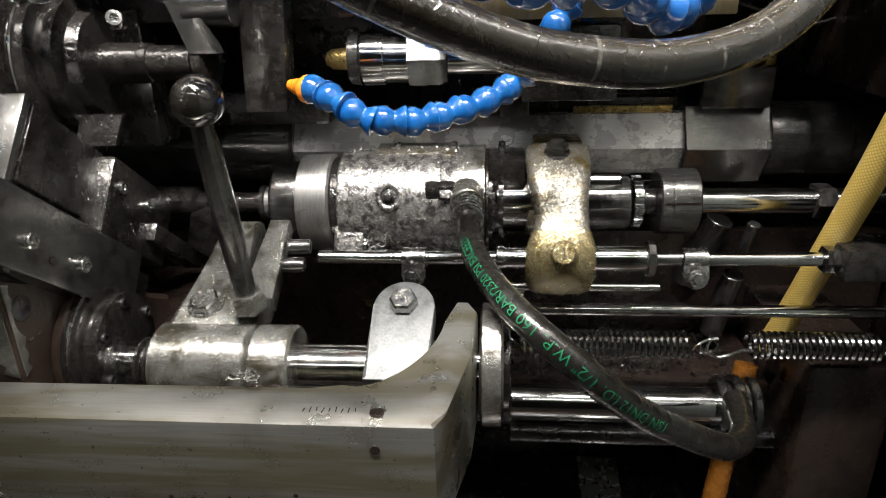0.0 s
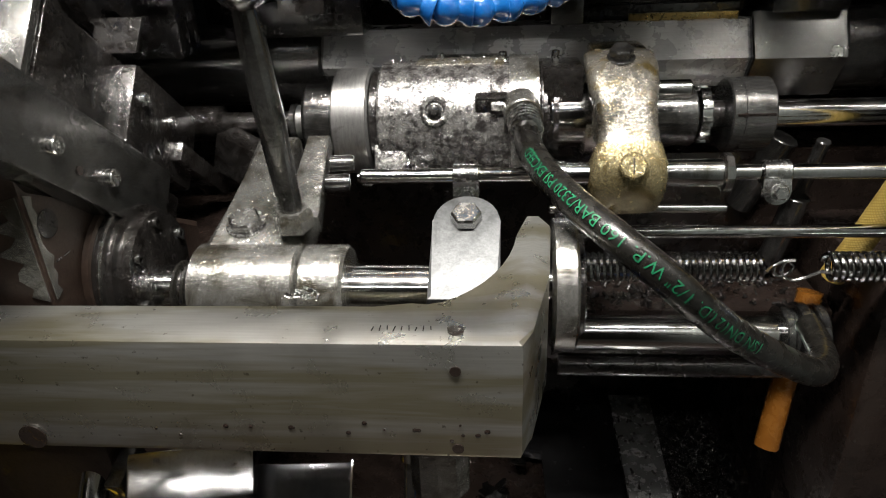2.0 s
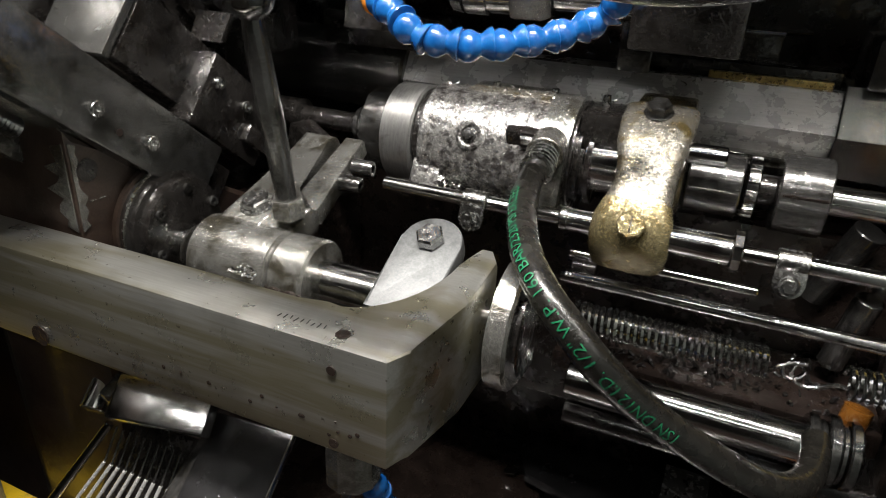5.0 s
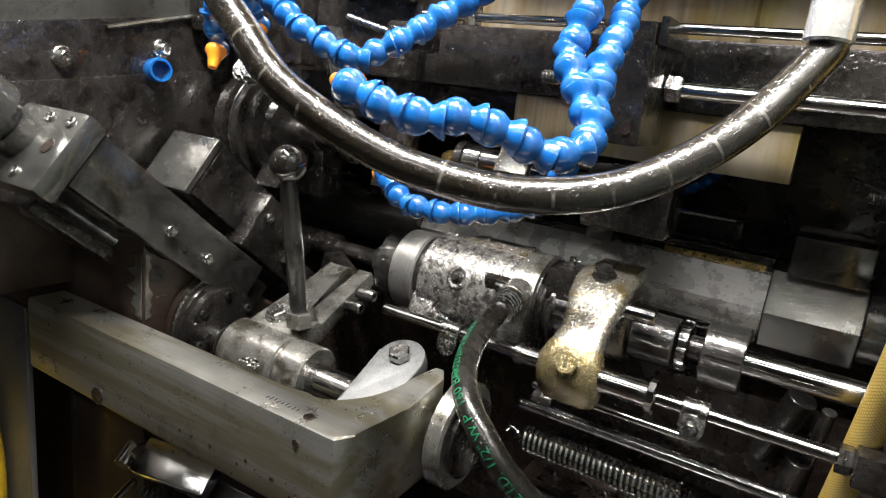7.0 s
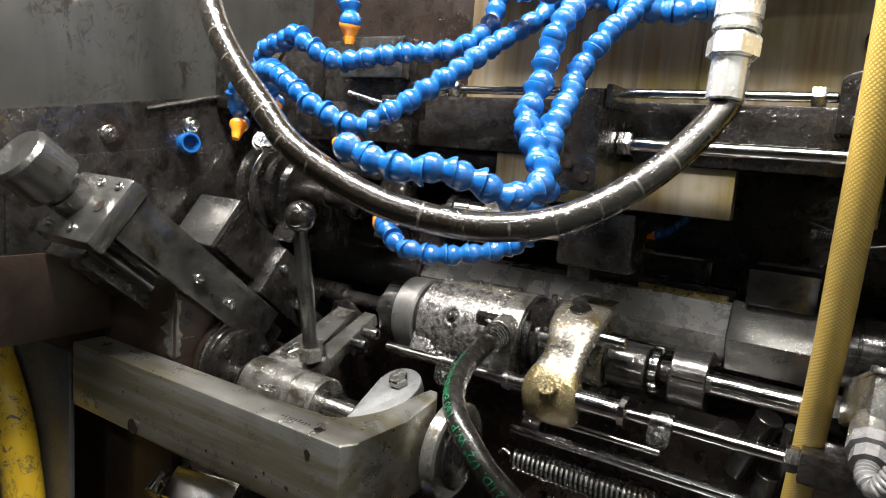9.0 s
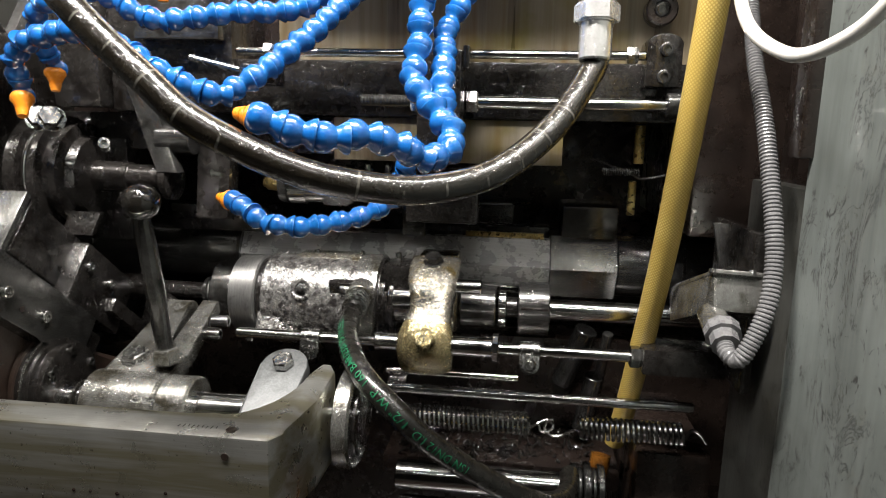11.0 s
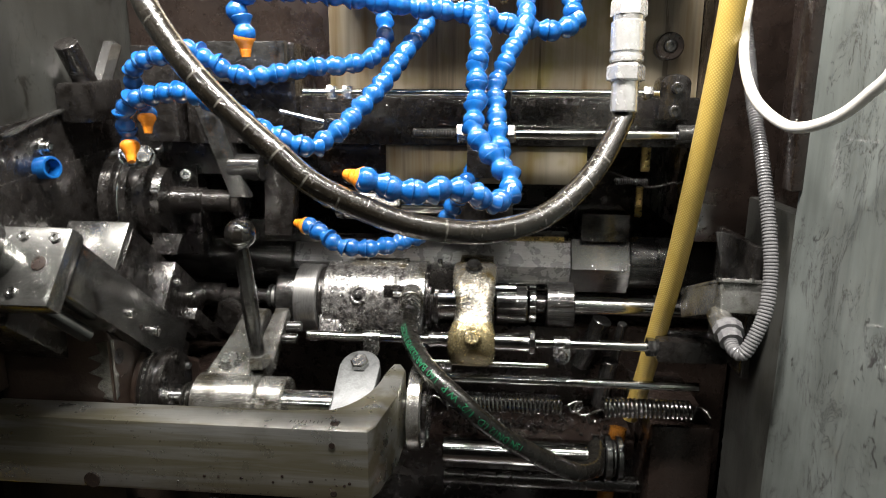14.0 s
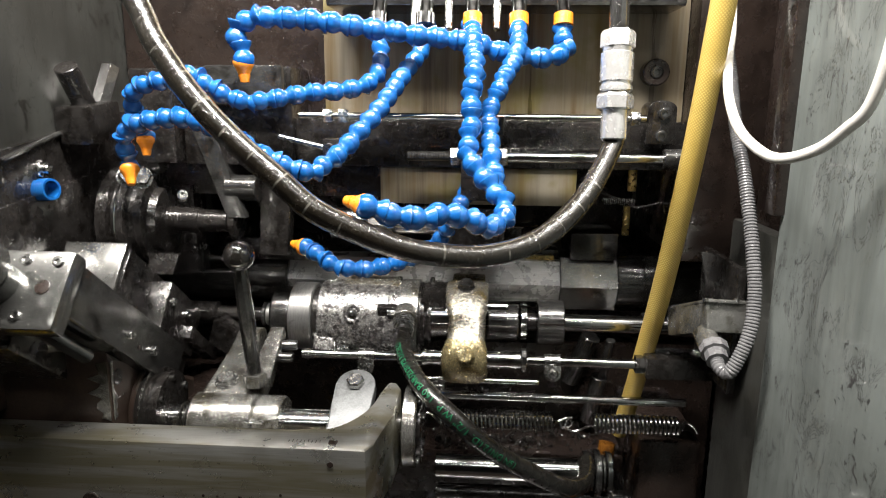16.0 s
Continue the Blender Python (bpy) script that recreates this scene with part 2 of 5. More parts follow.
M_AMBER = plastic("amber_hose", (0.15, 0.055, 0.008), (0.22, 0.09, 0.014), 0.6)
M_GRIME = metal("brown_oily_casting", (0.026, 0.017, 0.013), (0.042, 0.028, 0.021), (0.011, 0.006, 0.0045), (0.3, 0.5), (1, 1, 1), 0.05, (0.45, 0.7), 0.5, 0.35, 0.04)
M_BRAID = braided()
M_WALL = painted_wall("grey_enamel", (0.185, 0.207, 0.199), (0.095, 0.107, 0.10), (0.035, 0.035, 0.035))
# oily side-wall enamel; on the door's lower return it also paints in shade
M_WALL_DARK = painted_wall("oily_and_shaded_enamel", (0.055, 0.057, 0.053), (0.026, 0.026, 0.023), (0.015, 0.014, 0.012), (0.45, 0.65), 0.55)
M_YELLOW = painted_wall("yellow_paint", (0.72, 0.48, 0.02), (0.52, 0.34, 0.02), (0.10, 0.09, 0.075), (0.5, 0.7), 0.56)
M_PLATE = streaked_plate()
M_SWARF = metal("swarf", (0.10, 0.095, 0.09), (0.42, 0.41, 0.40), (0.03, 0.027, 0.022), (0.1, 0.35), (1, 1, 1), 0.9, (0.5, 0.6), 0.9, 0.6, 0.008)
M_SHOP = painted_wall("shop_paint", (0.12, 0.115, 0.10), (0.07, 0.066, 0.056), (0.2, 0.2, 0.19), (0.5, 0.8), 0.8)

# ---- building blocks ----


def base_of(ob):
    at = Vector((0, 0, 0))
    while ob is not None:
        at += ob.location
        ob = ob.parent
    return at


def thing(name, at, label, category, group="", kind=""):
    """An Empty at the base of a thing, at a place of the plan."""
    ob = new(name)
    ob.empty_display_size = 0.02
    ob.location = real(at)
    return tagged(ob, label, category, group, kind)


def mesh_of(name, bm, material, at, smooth=35):
    for v in bm.verts:
        v.co = real(v.co) - at
    me = bpy.data.meshes.new(name)
    bmesh.ops.recalc_face_normals(bm, faces=bm.faces[:])
    bm.to_mesh(me)
    bm.free()
    for p in me.polygons:
        p.use_smooth = True
    me.set_sharp_from_angle(angle=radians(smooth))
    me.materials.append(material)
    return me


def part(name, bm, material, parent, label=""):
    """Links a bmesh, drawn in the plan, as one mesh under a thing or a part."""
    ob = new(name, mesh_of(name, bm, material, base_of(parent)))
    ob.parent = parent
    return tagged(ob, label)


def solid(name, bm, material, label, category, group="", kind=""):
    """A thing of one mesh, with its origin at the middle of its foot."""
    pts = [v.co for v in bm.verts]
    lo = [min(p[i] for p in pts) for i in range(3)]
    hi = [max(p[i] for p in pts) for i in range(3)]
    at = real(((lo[0] + hi[0]) / 2, (lo[1] + hi[1]) / 2, lo[2]))
    ob = new(name, mesh_of(name, bm, material, at))
    ob.location = at
    return tagged(ob, label, category, group, kind)


def mk():
    return bmesh.new()


def box(c, s, rot=(0, 0, 0), bev=0.0015, bm=None):
    bm = bm or mk()
    m = pose(*c, *rot) @ Matrix.Diagonal((*s, 1))
    made = bmesh.ops.create_cube(bm, size=1, matrix=m)
    if bev:
        edges = list({e for v in made["verts"] for e in v.link_edges})
        bmesh.ops.bevel(bm, geom=edges, offset=min(bev, 0.3 * min(s)), segments=2, profile=0.6, affect="EDGES")
    return bm


def span(a, b, bev=0.0015, bm=None):
    """A box from one corner to the other."""
    return box([(p + q) / 2 for p, q in zip(a, b)], [abs(q - p) for p, q in zip(a, b)], (0, 0, 0), bev, bm)


def frame_for(d):
    return Vector(d).normalized().to_track_quat("X", "Z").to_matrix()


def turn(prof, at, d=(1, 0, 0), seg=36, bm=None):
    """A turned body: rows of (distance along d, radius) from the point at."""
    bm = bm or mk()
    m = frame_for(d)
    rings = []
    for s, r in prof:
        rings.append([bm.verts.new(Vector(at) + m @ Vector((s, r * math.cos(2 * math.pi * i / seg), r * math.sin(2 * math.pi * i / seg)))) for i in range(seg)])
    for a, b in zip(rings, rings[1:]):
        for i in range(seg):
            bm.faces.new((a[i], a[(i + 1) % seg], b[(i + 1) % seg], b[i]))
    bm.faces.new(rings[0])
    bm.faces.new(rings[-1][::-1])
    return bm


def rod(p, q, r, seg=24, ch=0.0008, bm=None):
    p, q = Vector(p), Vector(q)
    n = (q - p).length
    ch = min(ch, 0.4 * r, 0.3 * n)
    return turn([(0, r - ch), (ch, r), (n - ch, r), (n, r - ch)], p, q - p, seg, bm)


def xrod(x0, x1, y, z, r, seg=28, ch=0.0008, bm=None):
    return rod((x0, y, z), (x1, y, z), r, seg, ch, bm)


def hexagon(p, q, r, bm=None):
    """A hexagon head or nut with its corners turned off."""
    n = (Vector(q) - Vector(p)).length
    return turn([(0, r), (n * 0.8, r), (n, r * 0.86)], p, Vector(q) - Vector(p), 6, bm)


def prism(outline, origin, u, v, depth, bev=0.001, bm=None):
    """A plate of that outline (in u, v from origin) and depth (a vector)."""
    bm = bm or mk()
    o, u, v, d = Vector(origin), Vector(u), Vector(v), Vector(depth)
    a = [bm.verts.new(o + u * p + v * q) for p, q in outline]
    b = [bm.verts.new(o + u * p + v * q + d) for p, q in outline]
    n = len(a)
    faces = [bm.faces.new(a[::-1]), bm.faces.new(b)]
    for i in range(n):
        faces.append(bm.faces.new((a[i], a[(i + 1) % n], b[(i + 1) % n], b[i])))
    if bev:
        edges = list({e for f in faces[:2] for e in f.edges})
        bmesh.ops.bevel(bm, geom=edges, offset=bev, segments=2, profile=0.6, affect="EDGES")
    return bm


def glide(points, n):
    """Points evenly along a smooth curve through the given ones."""
    p = [Vector(q) for q in points]
    p = [2 * p[0] - p[1]] + p + [2 * p[-1] - p[-2]]
    out = []
    for i in range(1, len(p) - 2):
        for k in range(12):
            t = k / 12
            a, b, c, d = p[i - 1], p[i], p[i + 1], p[i + 2]
            out.append(0.5 * (2 * b + (c - a) * t + (2 * a - 5 * b + 4 * c - d) * t * t + (3 * b - a - 3 * c + d) * t ** 3))
    out.append(p[-2])
    run = [0.0]
    for a, b in zip(out, out[1:]):
        run.append(run[-1] + (b - a).length)
    res, j = [], 0
    for k in range(n):
        want = run[-1] * k / (n - 1)
        while j < len(run) - 2 and run[j + 1] < want:
            j += 1
        f = (want - run[j]) / max(run[j + 1] - run[j], 1e-9)
        res.append(out[j].lerp(out[j + 1], f))
    return res, run[-1]


def tube(points, r, n=60, seg=18, ripple=None, bm=None):
    """A hose along a smooth curve; uv runs in hose radii. ripple(k) scales the radius at ring k."""
    bm = bm or mk()
    pts, length = glide(points, n)
    uv = bm.loops.layers.uv.verify()
    side, rings = None, []
    for i, p in enumerate(pts):
        d = (pts[min(i + 1, n - 1)] - pts[max(i - 1, 0)]).normalized()
        side = (side - d * side.dot(d)).normalized() if side else d.orthogonal().normalized()
        up = d.cross(side)
        rr = r * (ripple(i) if ripple else 1)
        rings.append([bm.verts.new(p + rr * (math.cos(2 * math.pi * k / seg) * side + math.sin(2 * math.pi * k / seg) * up)) for k in range(seg)])
    step = length / (n - 1) / r
    for i, (a, b) in enumerate(zip(rings, rings[1:])):
        for k in range(seg):
            f = bm.faces.new((a[k], a[(k + 1) % seg], b[(k + 1) % seg], b[k]))
            for loop, (uu, vv) in zip(f.loops, ((k, i), (k + 1, i), (k + 1, i + 1), (k, i + 1))):
                loop[uv].uv = (uu * 2 * math.pi / seg, vv * step)
    bm.faces.new(rings[0][::-1])
    bm.faces.new(rings[-1])
    return bm


def bolt(parent, p, d, r, h, name="bolt", label="", washer=True, mat=None):
    """A hexagon bolt head on a washer, standing along d at p."""
    p, d = Vector(p), Vector(d).normalized()
    w = 0.0012 if washer else 0
    bm = rod(p - d * 0.001, p + d * w, r * 1.18, 24, 0.0003) if washer else mk()
    hexagon(p + d * w * 0.9, p + d * (w + h), r, bm)
    return part(name, bm, mat or M_BOLT, parent, label)


def socket_screw(parent, p, d, r, h, name="socket_screw", mat=None):
    """A cap screw with a hexagon hollow."""
    p, d = Vector(p), Vector(d).normalized()
    bm = turn([(-0.001, r), (h * 0.85, r), (h, r * 0.88), (h, r * 0.52), (h * 0.5, r * 0.5)], p, d, 18)
    return part(name, bm, mat or M_BOLT, parent)


def loft(rows, k=20, bm=None):
    """A cast body through rounded sections: rows of (centre, half width in x, half thickness, direction of the thickness)."""
    bm = bm or mk()
    rings = []
    for c, w, h, n in rows:
        c, n = Vector(c), Vector(n).normalized()
        ring = []
        for i in range(k):
            a = 2 * math.pi * i / k
            ca, sa = math.cos(a), math.sin(a)
            ring.append(bm.verts.new(c + Vector((1, 0, 0)) * w * math.copysign(abs(ca) ** 0.6, ca) + n * h * math.copysign(abs(sa) ** 0.6, sa)))
        rings.append(ring)
    for a, b in zip(rings, rings[1:]):
        for i in range(k):
            bm.faces.new((a[i], a[(i + 1) % k], b[(i + 1) % k], b[i]))
    bm.faces.new(rings[0][::-1])
    bm.faces.new(rings[-1])
    return bm

# ---- the setting ----


def shop():
    z0 = 1.25 - 1.15 / PLAN
    solid("floor", span((-3, -3, z0 - 0.05), (3, 2.5, z0), 0), M_SHOP, "worn grey concrete shop floor", "floor", kind="structure")
    solid("wall_front", span((-3, -3.1, z0), (3, -3, 3.1), 0), M_SHOP, "plain grey shop wall", "wall", kind="structure")
    solid("wall_back", span((-3, 2.4, z0), (3, 2.5, 3.1), 0), M_SHOP, "plain grey shop wall", "wall", kind="structure")
    solid("wall_west", span((-3.1, -3, z0), (-3, 2.5, 3.1), 0), M_SHOP, "plain grey shop wall", "wall", kind="structure")
    solid("wall_east", span((3, -3, z0), (3.1, 2.5, 3.1), 0), M_SHOP, "plain grey shop wall", "wall", kind="structure")
    solid("ceiling", span((-3.1, -3.1, 3.1), (3.1, 2.5, 3.2), 0), M_SHOP, "plain grey shop ceiling", "ceiling", kind="structure")


def enclosure():
    w = thing("wall_left", (-0.293, 0.3, 0.5), "dark oily grey machine side wall with a bolted cover plate", "wall", kind="structure")
    part("panel", span((-0.31, 0.05, 1.25), (-0.289, 0.72, 1.85), 0.001), M_WALL_DARK, w)
    part("lower_panel", span((-0.31, 0.292, 0.5), (-0.289, 0.72, 1.2495), 0.001), M_WALL_DARK, w)
    # the cover plate ends below a sloping edge
    part("cover_plate", prism([(0.10, 1.26), (0.66, 1.26), (0.66, 1.485), (0.10, 1.395)], (-0.289, 0, 0), (0, 1, 0), (0, 0, 1), (0.004, 0, 0), 0.0008), M_DARK, w, "dark oiled cover plate")
    part("lower_plate", prism([(0.20, 1.265), (0.50, 1.265), (0.50, 1.41), (0.20, 1.375)], (-0.285, 0, 0), (0, 1, 0), (0, 0, 1), (0.003, 0, 0), 0.0008), M_DARK, w)
    part("brown_skirt", span((-0.2848, 0.08, 1.236), (-0.2805, 0.2800, 1.305), 0.001), M_GRIME, w, "brown oily lower skirt")
    for y, z in ((0.279, 1.399), (0.357, 1.412)):
        part("washer", rod((-0.286, y, z), (-0.282, y, z), 0.0075), M_BOLT, w)
        socket_screw(w, (-0.282, y, z), (1, 0, 0), 0.0045, 0.005)
    part("hose_port", turn([(0, 0.0095), (0.012, 0.0095), (0.0135, 0.0088), (0.0135, 0.007), (0.002, 0.0065)], (-0.284, 0.351, 1.395), (1, -0.25, 0.1), 24), M_BLUE, w, "blue plastic hose port")
    part("front_casting", span((-0.80, 0.30, 0.5), (-0.3105, 0.34, 1.2495), 0.003), M_GRIME, w)

    w = thing("wall_right", (0.31, 0.1, 0.5), "scratched grey enamel machine door with chipped paint", "wall", kind="structure")
    part("panel", span((0.298, -0.30, 0.5), (0.312, 0.325, 1.85), 0.002), M_WALL, w)
    # door's grey continued, with shade and oil put in as darker enamel
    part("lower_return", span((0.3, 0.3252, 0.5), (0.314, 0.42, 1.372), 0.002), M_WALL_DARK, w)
    part("recess", span((0.36, 0.325, 0.5), (0.372, 0.76, 1.85), 0.001), M_BROWN, w, "dark brown recess beside the door")
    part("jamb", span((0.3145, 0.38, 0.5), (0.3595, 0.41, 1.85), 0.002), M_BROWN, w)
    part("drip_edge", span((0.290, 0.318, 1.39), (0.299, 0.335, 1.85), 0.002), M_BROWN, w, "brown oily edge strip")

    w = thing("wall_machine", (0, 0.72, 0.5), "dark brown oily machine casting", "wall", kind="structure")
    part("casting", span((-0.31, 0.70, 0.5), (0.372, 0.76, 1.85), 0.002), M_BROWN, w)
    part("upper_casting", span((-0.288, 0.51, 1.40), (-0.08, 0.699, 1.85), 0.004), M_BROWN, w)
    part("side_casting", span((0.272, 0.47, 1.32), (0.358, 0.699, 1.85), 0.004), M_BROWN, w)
    part("back_plate", span((-0.0795, 0.50, 1.452), (0.2715, 0.515, 1.85), 0.001), M_PLATE, w, "bare steel plate with yellow coolant streaks")
    # oily floor of the chip bay
    w = thing("chip_bay_floor", (0, 0.4, 0.6), "dark oily floor of the chip bay", "floor", kind="structure")
    part("tray", span((-0.80, -0.10, 0.80), (0.36, 0.699, 0.815), 0.001), M_BROWN, w)


def wall_pipes():
    g = thing("pipe_junction", (-0.278, 0.409, 1.436), "dark oily pipe junction on the side wall", "pipe")
    part("junction", box((-0.268, 0.409, 1.456), (0.03, 0.05, 0.034), (6, 0, 0), 0.004), M_DARK, g)
    part("pipe", rod((-0.268, 0.381, 1.502), (-0.268, 0.406, 1.466), 0.0095), M_DARK, g)
    part("strut", rod((-0.268, 0.449, 1.505), (-0.268, 0.418, 1.459), 0.0085, 6), M_GREY, g)
    part("thin_line", tube([(-0.283, 0.314, 1.429), (-0.283, 0.361, 1.441), (-0.283, 0.409, 1.452)], 0.0022, 20, 8), M_GREY, g)
    part("mount", span((-0.2886, 0.389, 1.441), (-0.278, 0.429, 1.468), 0.002), M_DARK, g)


def back_rail():
    r = thing("slide_rail", (0.07, 0.47, 1.40), "dark oiled horizontal rail with screw holes", "rail")
    part("beam", span((-0.095, 0.452, 1.407), (0.262, 0.498, 1.4505), 0.002), M_DARK, r)
    part("lower_panel", span((-0.016, 0.456, 1.372), (0.168, 0.47, 1.4065), 0.001), M_PLATE, r, "bare plate with yellow coolant streaks")
    part("step", span((-0.28, 0.475, 1.375), (-0.0165, 0.50, 1.4065), 0.002), M_DARK, r)
    for x in (-0.019, 0.143):
        part("plug_hole", turn([(0, 0.0028), (0.0012, 0.0028), (0.0012, 0.0018), (0.0004, 0.0016)], (x, 0.4522, 1.43), (0, -1, 0), 16), M_BROWN, r)
    b = thing("stop_block", (0.234, 0.44, 1.43), "dark rounded steel stop plate with socket screws", "machine part")
    w = 0.0125
    out = [(-w, -0.014), (w, -0.014), (w, 0.016)] + [(w * math.cos(q), 0.016 + 0.6 * w * math.sin(q)) for q in [math.pi * k / 10 for k in range(1, 10)]] + [(-w, 0.016)]
    part("body", prism(out, (0.2335, 0.424, 1.449), (1, 0, 0), (0, 0, 1), (0, 0.0275, 0), 0.0015), M_DARK, b)
    for x, z in ((0.2345, 1.461), (0.2335, 1.442)):
        socket_screw(b, (x, 0.4235, z), (0, -1, 0), 0.0050, 0.0025, mat=M_GREY)
    part("boss", turn([(0, 0.0125), (0.014, 0.0125), (0.0152, 0.0112), (0.0152, 0.0066), (0.013, 0.006)], (0.2405, 0.4995, 1.499), (0, -1, 0), 28), M_BROWN, b)
    socket_screw(b, (0.2405, 0.486, 1.499), (0, -1, 0), 0.0055, 0.003, mat=M_GREY)
    g = thing("stop_rod", (0.07, 0.43, 1.45), "thin polished steel stop rod with lock nuts", "rod")
    part("shaft", xrod(-0.085, 0.222, 0.43, 1.4535, 0.0032), M_STEEL, g)
    for x in (-0.062, -0.048, 0.208):
        part("nut", hexagon((x, 0.43, 1.4535), (x + 0.008, 0.43, 1.4535), 0.0065), M_BOLT, g)
    g = thing("adjusting_rod", (0.13, 0.43, 1.42), "threaded dark steel adjusting rod with nuts", "rod")
    part("shaft", xrod(0.10, 0.262, 0.43, 1.419, 0.0045), M_STEEL, g)
    part("thread", turn([(0.0012 * i, 0.0046 if i % 2 else 0.0039) for i in range(72)], (0.013, 0.43, 1.419), (1, 0, 0), 18), M_GREY, g)
    for x in (0.052, 0.094):
        part("nut", hexagon((x, 0.43, 1.419), (x + 0.0085, 0.43, 1.419), 0.0085), M_BOLT, g)
    part("end_boss", xrod(0.238, 0.262, 0.43, 1.419, 0.009), M_GREY, g)
    h = thing("rod_hanger", (0.085, 0.40, 1.38), "dark steel hanger plate on the adjusting rod", "bracket")
    part("plate", span((0.0625, 0.388, 1.385), (0.093, 0.4405, 1.452), 0.0015), M_DARK, h)
    for z in (1.394, 1.402):
        part("screw_hole", turn([(0, 0.0032), (0.0008, 0.0032), (0.0008, 0.002)], (0.085 if z < 1.4 else 0.074, 0.3878, z), (0, -1, 0), 14), M_BROWN, h)
    part("clamp_edge", span((0.0935, 0.39, 1.44), (0.098, 0.44, 1.455), 0.001), M_GREY, h)
    k = thing("block_behind_rail", (-0.15, 0.48, 1.42), "dark block with a clamped cover", "machine part")
    part("body", span((-0.20, 0.44, 1.41), (-0.096, 0.5095, 1.50), 0.003), M_DARK, k)
    part("cover", span((-0.17, 0.425, 1.465), (-0.10, 0.4395, 1.50), 0.002), M_GREY, k)
    s = thing("link_arm", (-0.03, 0.33, 1.43), "small steel link with two cap screws", "bracket")
    part("arm", rod((-0.075, 0.33, 1.442), (-0.035, 0.33, 1.433), 0.0022), M_BOLT, s)
    part("lug", span((-0.04, 0.3225, 1.426), (-0.018, 0.345, 1.441), 0.002), M_DARK, s)
    for x in (-0.034, -0.025):
        socket_screw(s, (x, 0.323, 1.434), (0, -1, 0), 0.004, 0.004)


# ---- the main spindle slide ----
AX_Y, AX_Z = 0.487, 1.249


def main_drum():
    d = thing("coolant_drum", (-0.04, AX_Y, AX_Z - 0.04), "stained grey steel drum on the main spindle", "machine part")
    shell = part("shell", turn([(0.0, 0.0345), (0.0008, 0.0372), (0.0022, 0.0384), (0.072, 0.0388), (0.0736, 0.0376), (0.086, 0.037), (0.087, 0.034)], (-0.084, AX_Y, AX_Z), (1, 0, 0), 72), M_DRUM, d)
    part("seal_gap", turn([(0, 0.0318), (0.0008, 0.0325), (0.0052, 0.0325), (0.006, 0.0318)], (-0.0898, AX_Y, AX_Z), (1, 0, 0), 48), M_DARK, d)
    part("ring", turn([(0, 0.0330), (0.0012, 0.0350), (0.0225, 0.0352), (0.024, 0.0335)], (-0.1140, AX_Y, AX_Z), (1, 0, 0), 64), M_SATIN, d, "bright turned ring")
    part("front_cap", turn([(0, 0.0265), (0.003, 0.0305), (0.018, 0.0312), (0.021, 0.0306)], (-0.1350, AX_Y, AX_Z), (1, 0, 0), 12), M_GREY, d)
    part("hub", xrod(-0.1465, -0.1345, AX_Y, AX_Z, 0.0115), M_SATIN, d)
    part("hub_ring", turn([(0, 0.009), (0.001, 0.0128), (0.004, 0.0128), (0.005, 0.0115)], (-0.1485, AX_Y, AX_Z), (1, 0, 0), 32), M_GREY, d)
    part("neck", turn([(0, 0.0125), (0.048, 0.0125), (0.050, 0.0078), (0.10, 0.0075)], (-0.246, AX_Y, AX_Z), (1, 0, 0), 32), M_DARK, d, "dark oily neck shaft")
    # grease nipple in a worn dish, facing the open side
    n = Vector((0, -0.92, 0.39)).normalized()
    c = Vector((-0.0463, AX_Y, AX_Z)) + n * 0.0384
    boss = part("nipple_boss", turn([(-0.003, 0.0098), (0.0006, 0.0094), (0.0016, 0.0078), (0.0012, 0.006), (0.0002, 0.0052)], c, n, 28), M_DRUM, d)
    part("grease_nipple", turn([(0, 0.0046), (0.002, 0.0046), (0.0024, 0.0030), (0.0040, 0.0034), (0.0052, 0.0026), (0.0056, 0.0012)], c + n * 0.0004, n, 12), M_GREY, boss)
    # open window beside the hose collar, with the nut and screw that sit in it
    w = Vector((-0.0112, AX_Y, AX_Z)) + n * 0.0352
    win = part("window_frame", box(w, (0.0205, 0.0235, 0.0075), (-67, 0, 0), 0.002), M_DARK, d, "dark oily window in the drum")
    part("window_nut", hexagon(w + n * 0.0035 + Vector((0.000, 0, 0.004)), w + n * 0.0035 + Vector((0.0085, 0, 0.004)), 0.0048), M_BOLT, win)
    part("window_screw", xrod(-0.0185, -0.012, (w + n * 0.0035).y, (w + n * 0.0035).z + 0.004, 0.0026), M_STEEL, win)
    # clamp collar with a flat boss that takes the hose
    col = part("hose_collar", turn([(0, 0.037), (0.001, 0.0412), (0.0195, 0.0412), (0.0205, 0.037)], (-0.0012, AX_Y, AX_Z), (1, 0, 0), 64), M_CAST, d, "cast collar that takes the hose")
    part("collar_boss", box((0.0093, AX_Y - 0.0375, AX_Z - 0.001), (0.019, 0.018, 0.040), (-12, 0, 0), 0.004), M_CAST, col)
    part("collar_groove", turn([(0, 0.0386), (0.0012, 0.0386)], (0.0194, AX_Y, AX_Z), (1, 0, 0), 56), M_DARK, col)
    # foot lug at the lower front edge with its adjusting screw
    f = Vector((0, -0.88, -0.47))
    part("foot_lug", box(Vector((-0.0757, AX_Y, AX_Z)) + f * 0.0385, (0.0215, 0.013, 0.022), (-26, 0, 0), 0.003), M_DRUM, d)
    at_y, at_z = AX_Y - 0.040, AX_Z - 0.0265
    part("lug_screw", xrod(-0.098, -0.048, at_y, at_z, 0.0032), M_STEEL, d)
    part("lug_nut", hexagon((-0.094, at_y, at_z), (-0.0875, at_y, at_z), 0.0055), M_BOLT, d)
